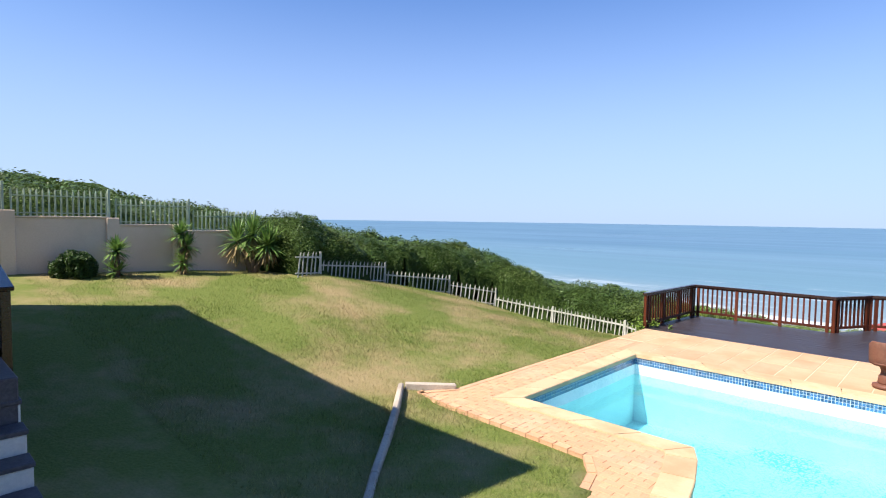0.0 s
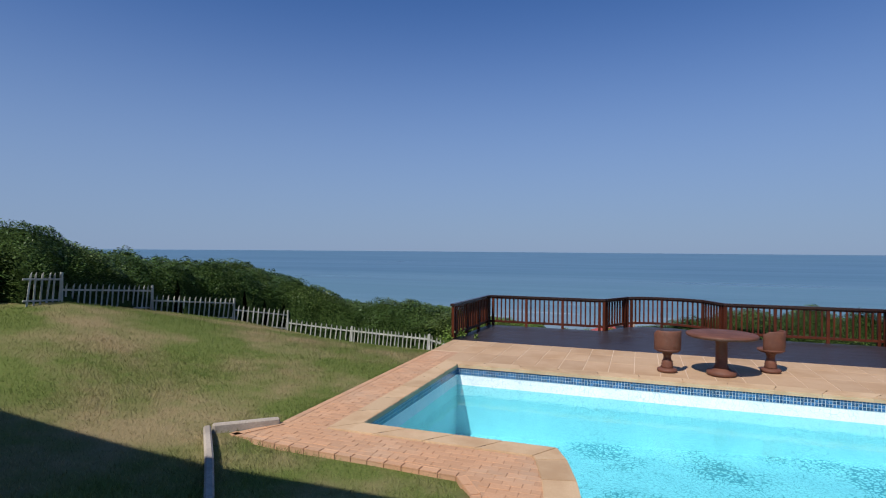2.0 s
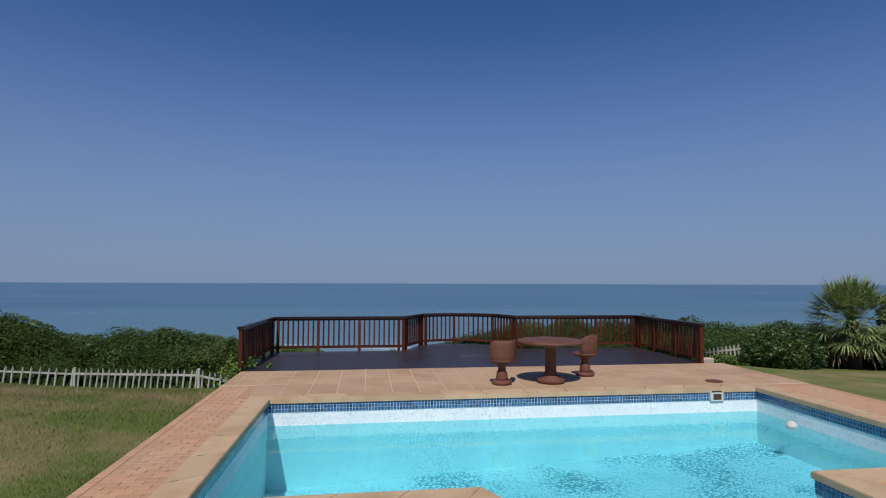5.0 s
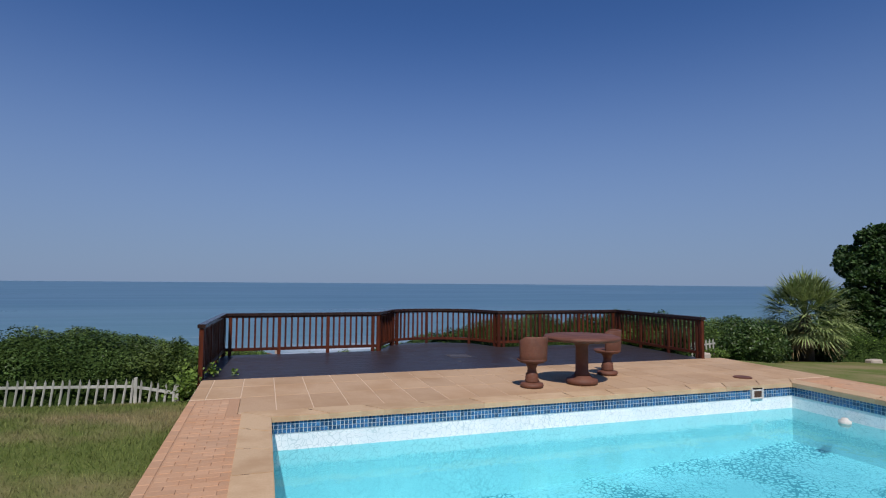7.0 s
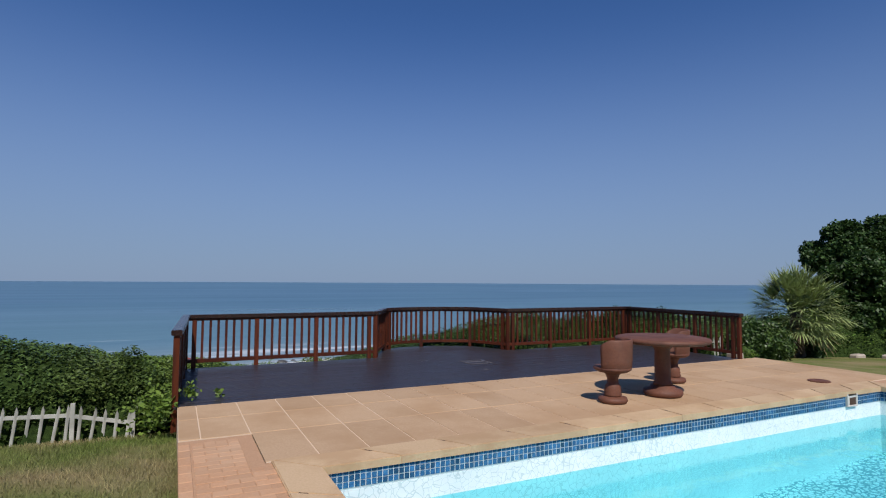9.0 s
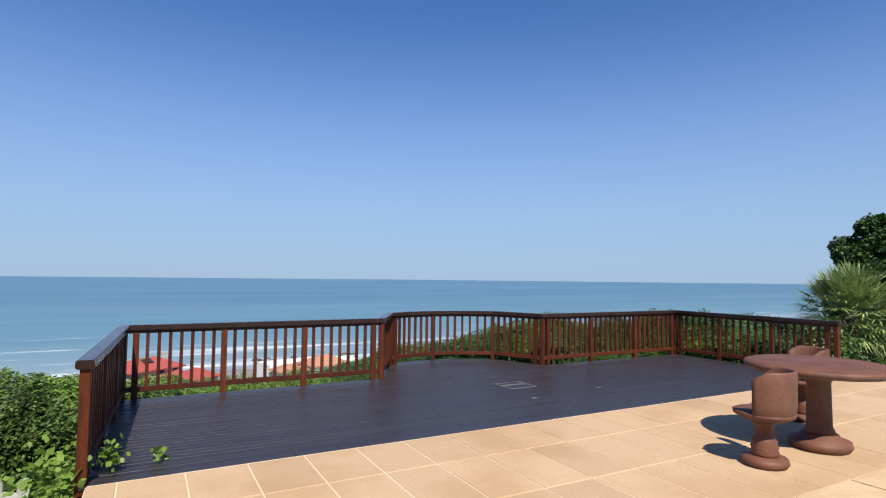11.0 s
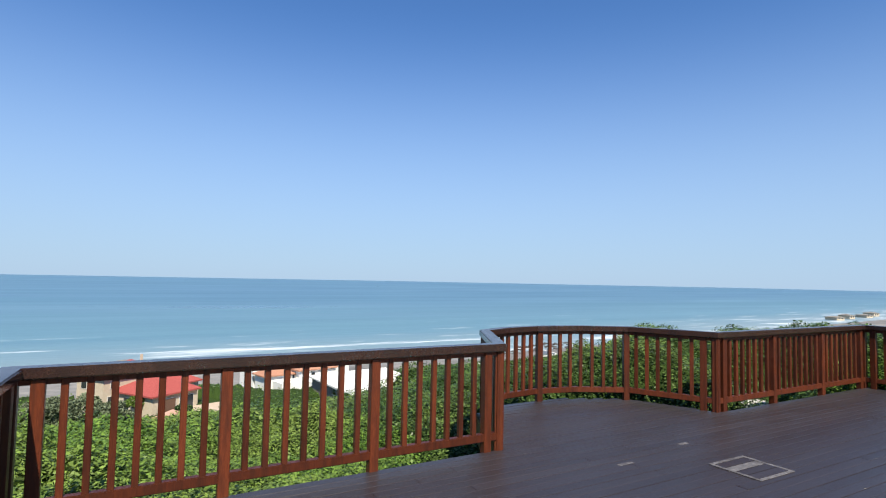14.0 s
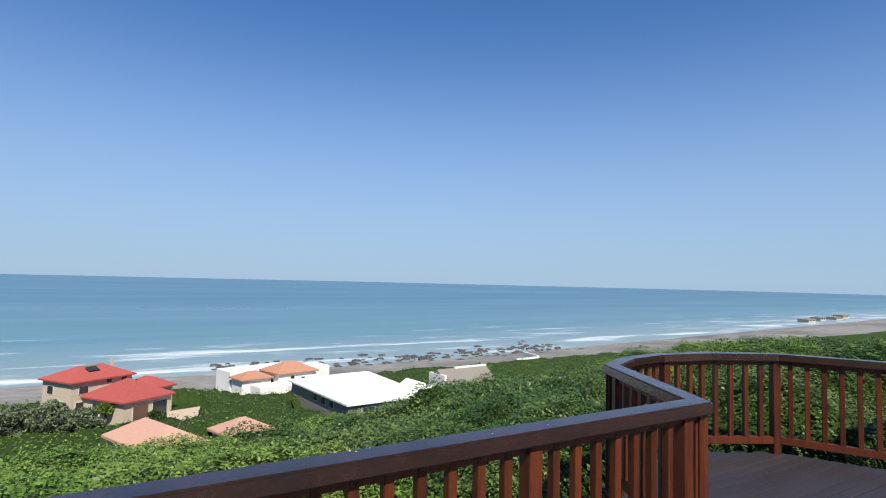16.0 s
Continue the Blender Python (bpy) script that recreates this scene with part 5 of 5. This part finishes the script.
# pale worn hatch on the deck
WORN = surface("worn_pale_paint", (0.07, 0.066, 0.07), (0.16, 0.15, 0.155), 0.7, 9, 30, 0.2, c3=(0.05, 0.045, 0.05))
litter = thing("litter", "small pale bits of leaf litter on the deck and handrail", "litter", kind="stuff")
c = np.concatenate([np.stack([RNG.uniform(-7.1, 2.4, 45), RNG.uniform(15.1, 17.9, 45), np.full(45, 0.004)], 1), np.stack([-7.44 + RNG.normal(0, 0.03, 26), RNG.uniform(15.0, 16.4, 26), np.full(26, 0.922)], 1), np.stack([RNG.uniform(-6.8, -4, 8), 18 + RNG.normal(0, 0.03, 8), np.full(8, 0.922)], 1)])
quads("bits", leaf_quads(c, 0.014, 0.009, 30.0), KERB, litter)
hatch = thing("deck_hatch", "worn access hatch with a pale edge set in the dark deck", "hatch")
for x0, x1, y0, y1 in ((-2.56, -2.09, 16.47, 16.5), (-2.56, -2.09, 16.87, 16.9), (-2.56, -2.53, 16.502, 16.868), (-2.12, -2.09, 16.502, 16.868)):
    one_box("edge_strip", WORN, hatch, x0, x1, y0, y1, 0.0022, 0.008, 0.001)
for k in range(4):
    one_box("slat", WORN if k == 2 else PLANK, hatch, -2.525, -2.125, 16.508 + 0.091 * k, 16.59 + 0.091 * k, 0.0022, 0.006, 0.001)
for x, y, w, d in ((-2.62, 15.86, 0.09, 0.07), (-1.35, 16.0, 0.1, 0.07), (-3.25, 17.2, 0.16, 0.04), (-2.3, 17.35, 0.12, 0.04)):
    patch = one_box("worn_patch", WORN, None, x, x + w, y, y + d, 0.0016, 0.0026)
    tagged(patch, "pale worn patch on the dark deck boards", "patch", "worn patches")

# ---- slabs, pavers and planks ----
terrace = thing("pool_terrace", "sand-coloured stone slabs between the pool and the deck", "paving", kind="structure")
one_box("bed", JOINT, terrace, PAVE_X0, PAVE_X1, 13.39, DECK_Y0 - 0.001, -0.5, -0.001)
one_box("bed", JOINT, terrace, -6.75, PAVE_X1, 12.435, 13.389, -0.5, -0.001)
xs = [PAVE_X0, PAVE_X0 + 0.2, -6.76] + [-6.76 + 0.468 * k for k in range(1, 22)]
xs = [x for x in xs if x < PAVE_X1 - 0.2] + [PAVE_X1]
ys = [POOL_Y1 + COPE_W + 0.012, 13.4, 14.22, DECK_Y0 - 0.02]
for (x0, x1) in zip(xs, xs[1:]):
    for (y0, y1) in zip(ys, ys[1:]):
        if y0 < 12.6 and x1 < -6.7:
            continue
        h = random.uniform(0.0, 0.0025)
        part("slab", box(bmesh.new(), x0 + 0.007, x1 - 0.007, y0 + 0.007, y1 - 0.007, -0.03, 0.003 + h, 0.003), SAND, terrace)

brickwork = thing("brick_paving", "reddish clay paver surround of the pool", "paving", kind="structure")
BRICK_AREA = [(PAVE_X0, 7.78), (-7.74, 7.16), (-7.0, 7.08), (-4.68, 6.96), (-4.42, 6.6), (-4.15, 5.7), (-3.6, 4.9), (-2, 4.6), (-0.4, 4.9), (0.15, 5.7), (0.35, 7.0), (PAVE_X1, 7.0), (PAVE_X1, 12.43), (-6.76, 12.43), (-6.76, 13.38), (PAVE_X0, 13.38)]
bm = box(bmesh.new(), -0.1, 0.1, -0.0495, 0.0495, -0.03, 0.0, 0.0025)
BR = part("brick", bm, BRICK).data
bpy.data.objects.remove(bpy.data.objects["brick"])
rows, spots = int((13.4 - 4.6) / 0.104), []
for r in range(rows):
    y = 13.33 - r * 0.104
    for k in range(54):
        x = PAVE_X0 + 0.10 - 0.4 + k * 0.207 + (0.1035 if r % 2 else 0)
        spots.append((x, y))
sp = np.array(spots)
ok = (inside(sp[:, 0], sp[:, 1], BRICK_AREA) < -0.2) & (inside(sp[:, 0], sp[:, 1], OUTER) > 0.02)
halves = []
for dx in (-0.052, 0.052):
    h_ok = ~ok & (inside(sp[:, 0] + dx, sp[:, 1], BRICK_AREA) < -0.15) & (inside(sp[:, 0] + dx, sp[:, 1], OUTER) > 0.03)
    halves += [(x + dx, y) for x, y in sp[h_ok]]
sp = sp[ok]
HB = part("half_brick", box(bmesh.new(), -0.047, 0.047, -0.0495, 0.0495, -0.03, 0.0, 0.0025), BRICK).data
bpy.data.objects.remove(bpy.data.objects["half_brick"])
for x, y in halves[:260]:
    link("half_brick", HB, BRICK, brickwork, m=pose(x, y, random.uniform(-0.002, 0.003), 0, 0, random.uniform(-1, 1)))
near = (sp[:, 0] < -4.0)
rank = np.argsort(np.where(near, np.hypot(sp[:, 0] + 7.0, sp[:, 1] - 9), 99))
rest = []
for n, i in enumerate(rank):
    x, y = sp[i]
    z = random.uniform(-0.002, 0.003)
    if n < 300:
        link("brick", BR, BRICK, brickwork, m=pose(x, y, z, random.uniform(-.4, .4), random.uniform(-.3, .3), random.uniform(-1, 1)))
    else:
        rest.append((x, y, z))
bv, bf = [], []
src_v = [tuple(v.co) for v in BR.vertices]
src_f = [tuple(p.vertices) for p in BR.polygons]
for x, y, z in rest:
    o = len(bv)
    bv += [(a + x, b + y, c + z) for a, b, c in src_v]
    bf += [tuple(i + o for i in f) for f in src_f]
tagged(raw("far_pavers", bv, bf, BRICK, brickwork), kind="stuff")
bm = bmesh.new()
rims = []
for loop in (BRICK_AREA, offset_loop(BASIN, COPE_W - 0.1)):
    vs = [bm.verts.new((x, y, -0.0045)) for x, y in loop]
    rims += [bm.edges.new((vs[i], vs[(i + 1) % len(vs)])) for i in range(len(vs))]
bmesh.ops.triangle_fill(bm, use_beauty=True, edges=rims)
part("bedding", bm, PAVER_JOINT, brickwork)
for (x0, y0), (x1, y1) in zip(BRICK_AREA[:11], BRICK_AREA[1:12]):
    n = max(1, round(math.hypot(x1 - x0, y1 - y0) / 0.21))
    side = Vector((y0 - y1, x1 - x0)).normalized() * 0.055
    for k in range(n):
        p, q = Vector((x0, y0)).lerp(Vector((x1, y1)), (k + 0.03) / n) + side, Vector((x0, y0)).lerp(Vector((x1, y1)), (k + 0.97) / n) + side
        part("edging_brick", beam(bmesh.new(), (*p, -0.05), (*q, -0.05), 0.1, 0.104, 0.004), BRICK, brickwork)
for k in range(26):
    part("edging_brick", box(bmesh.new(), PAVE_X0, PAVE_X0 + 0.1, 7.83 + 0.209 * k, 8.03 + 0.209 * k, -0.1, 0.002, 0.004), BRICK, brickwork)

deck = thing("timber_deck", "dark stained timber deck with a bowed front", "deck", kind="structure")
DECK_EDGE = [(-7.47, DECK_Y0), (DECK_X1, DECK_Y0), (DECK_X1, DECK_Y1), (-0.74, DECK_Y1), (-1.17, 18.97), (-1.8, 19.3), (-2.36, 19.41), (-2.87, 19.35), (-3.33, 19.14), (-3.88, DECK_Y1), (DECK_X0, DECK_Y1)]
# dark sheet added beneath the planks, standing for the shade in their gaps
one_box("underlay", SLOT, deck, DECK_X0, DECK_X1, DECK_Y0 + 0.01, DECK_Y1 - 0.01, -0.2, -0.1)
y = DECK_Y0
while y < 19.35:
    mid = y + 0.049
    cuts = sorted(x0 + (x1 - x0) * (mid - y0) / (y1 - y0) for (x0, y0), (x1, y1) in zip(DECK_EDGE, DECK_EDGE[1:] + DECK_EDGE[:1]) if (y0 > mid) != (y1 > mid))
    for a, b in zip(cuts[::2], cuts[1::2]):
        stops = [a]
        x = a + random.uniform(1.2, 3.6)
        while x < b - 0.8:
            stops.append(x)
            x += random.uniform(2.4, 3.6)
        stops.append(b)
        for x0, x1 in zip(stops, stops[1:]):
            h = random.uniform(-0.0015, 0.0015)
            one_box("plank", PLANK, deck, x0 + 0.0015, x1 - 0.0015, y + random.uniform(0.001, 0.003), y + random.uniform(0.0935, 0.096), -0.03, h, 0.0025)
    y += 0.098
for (x0, y0), (x1, y1) in zip(DECK_EDGE, DECK_EDGE[1:] + DECK_EDGE[:1]):
    if y0 == y1 == DECK_Y0:
        continue
    part("fascia", beam(bmesh.new(), (x0, y0, -0.17), (x1, y1, -0.17), 0.03, 0.26, 0.003), WOOD, deck)
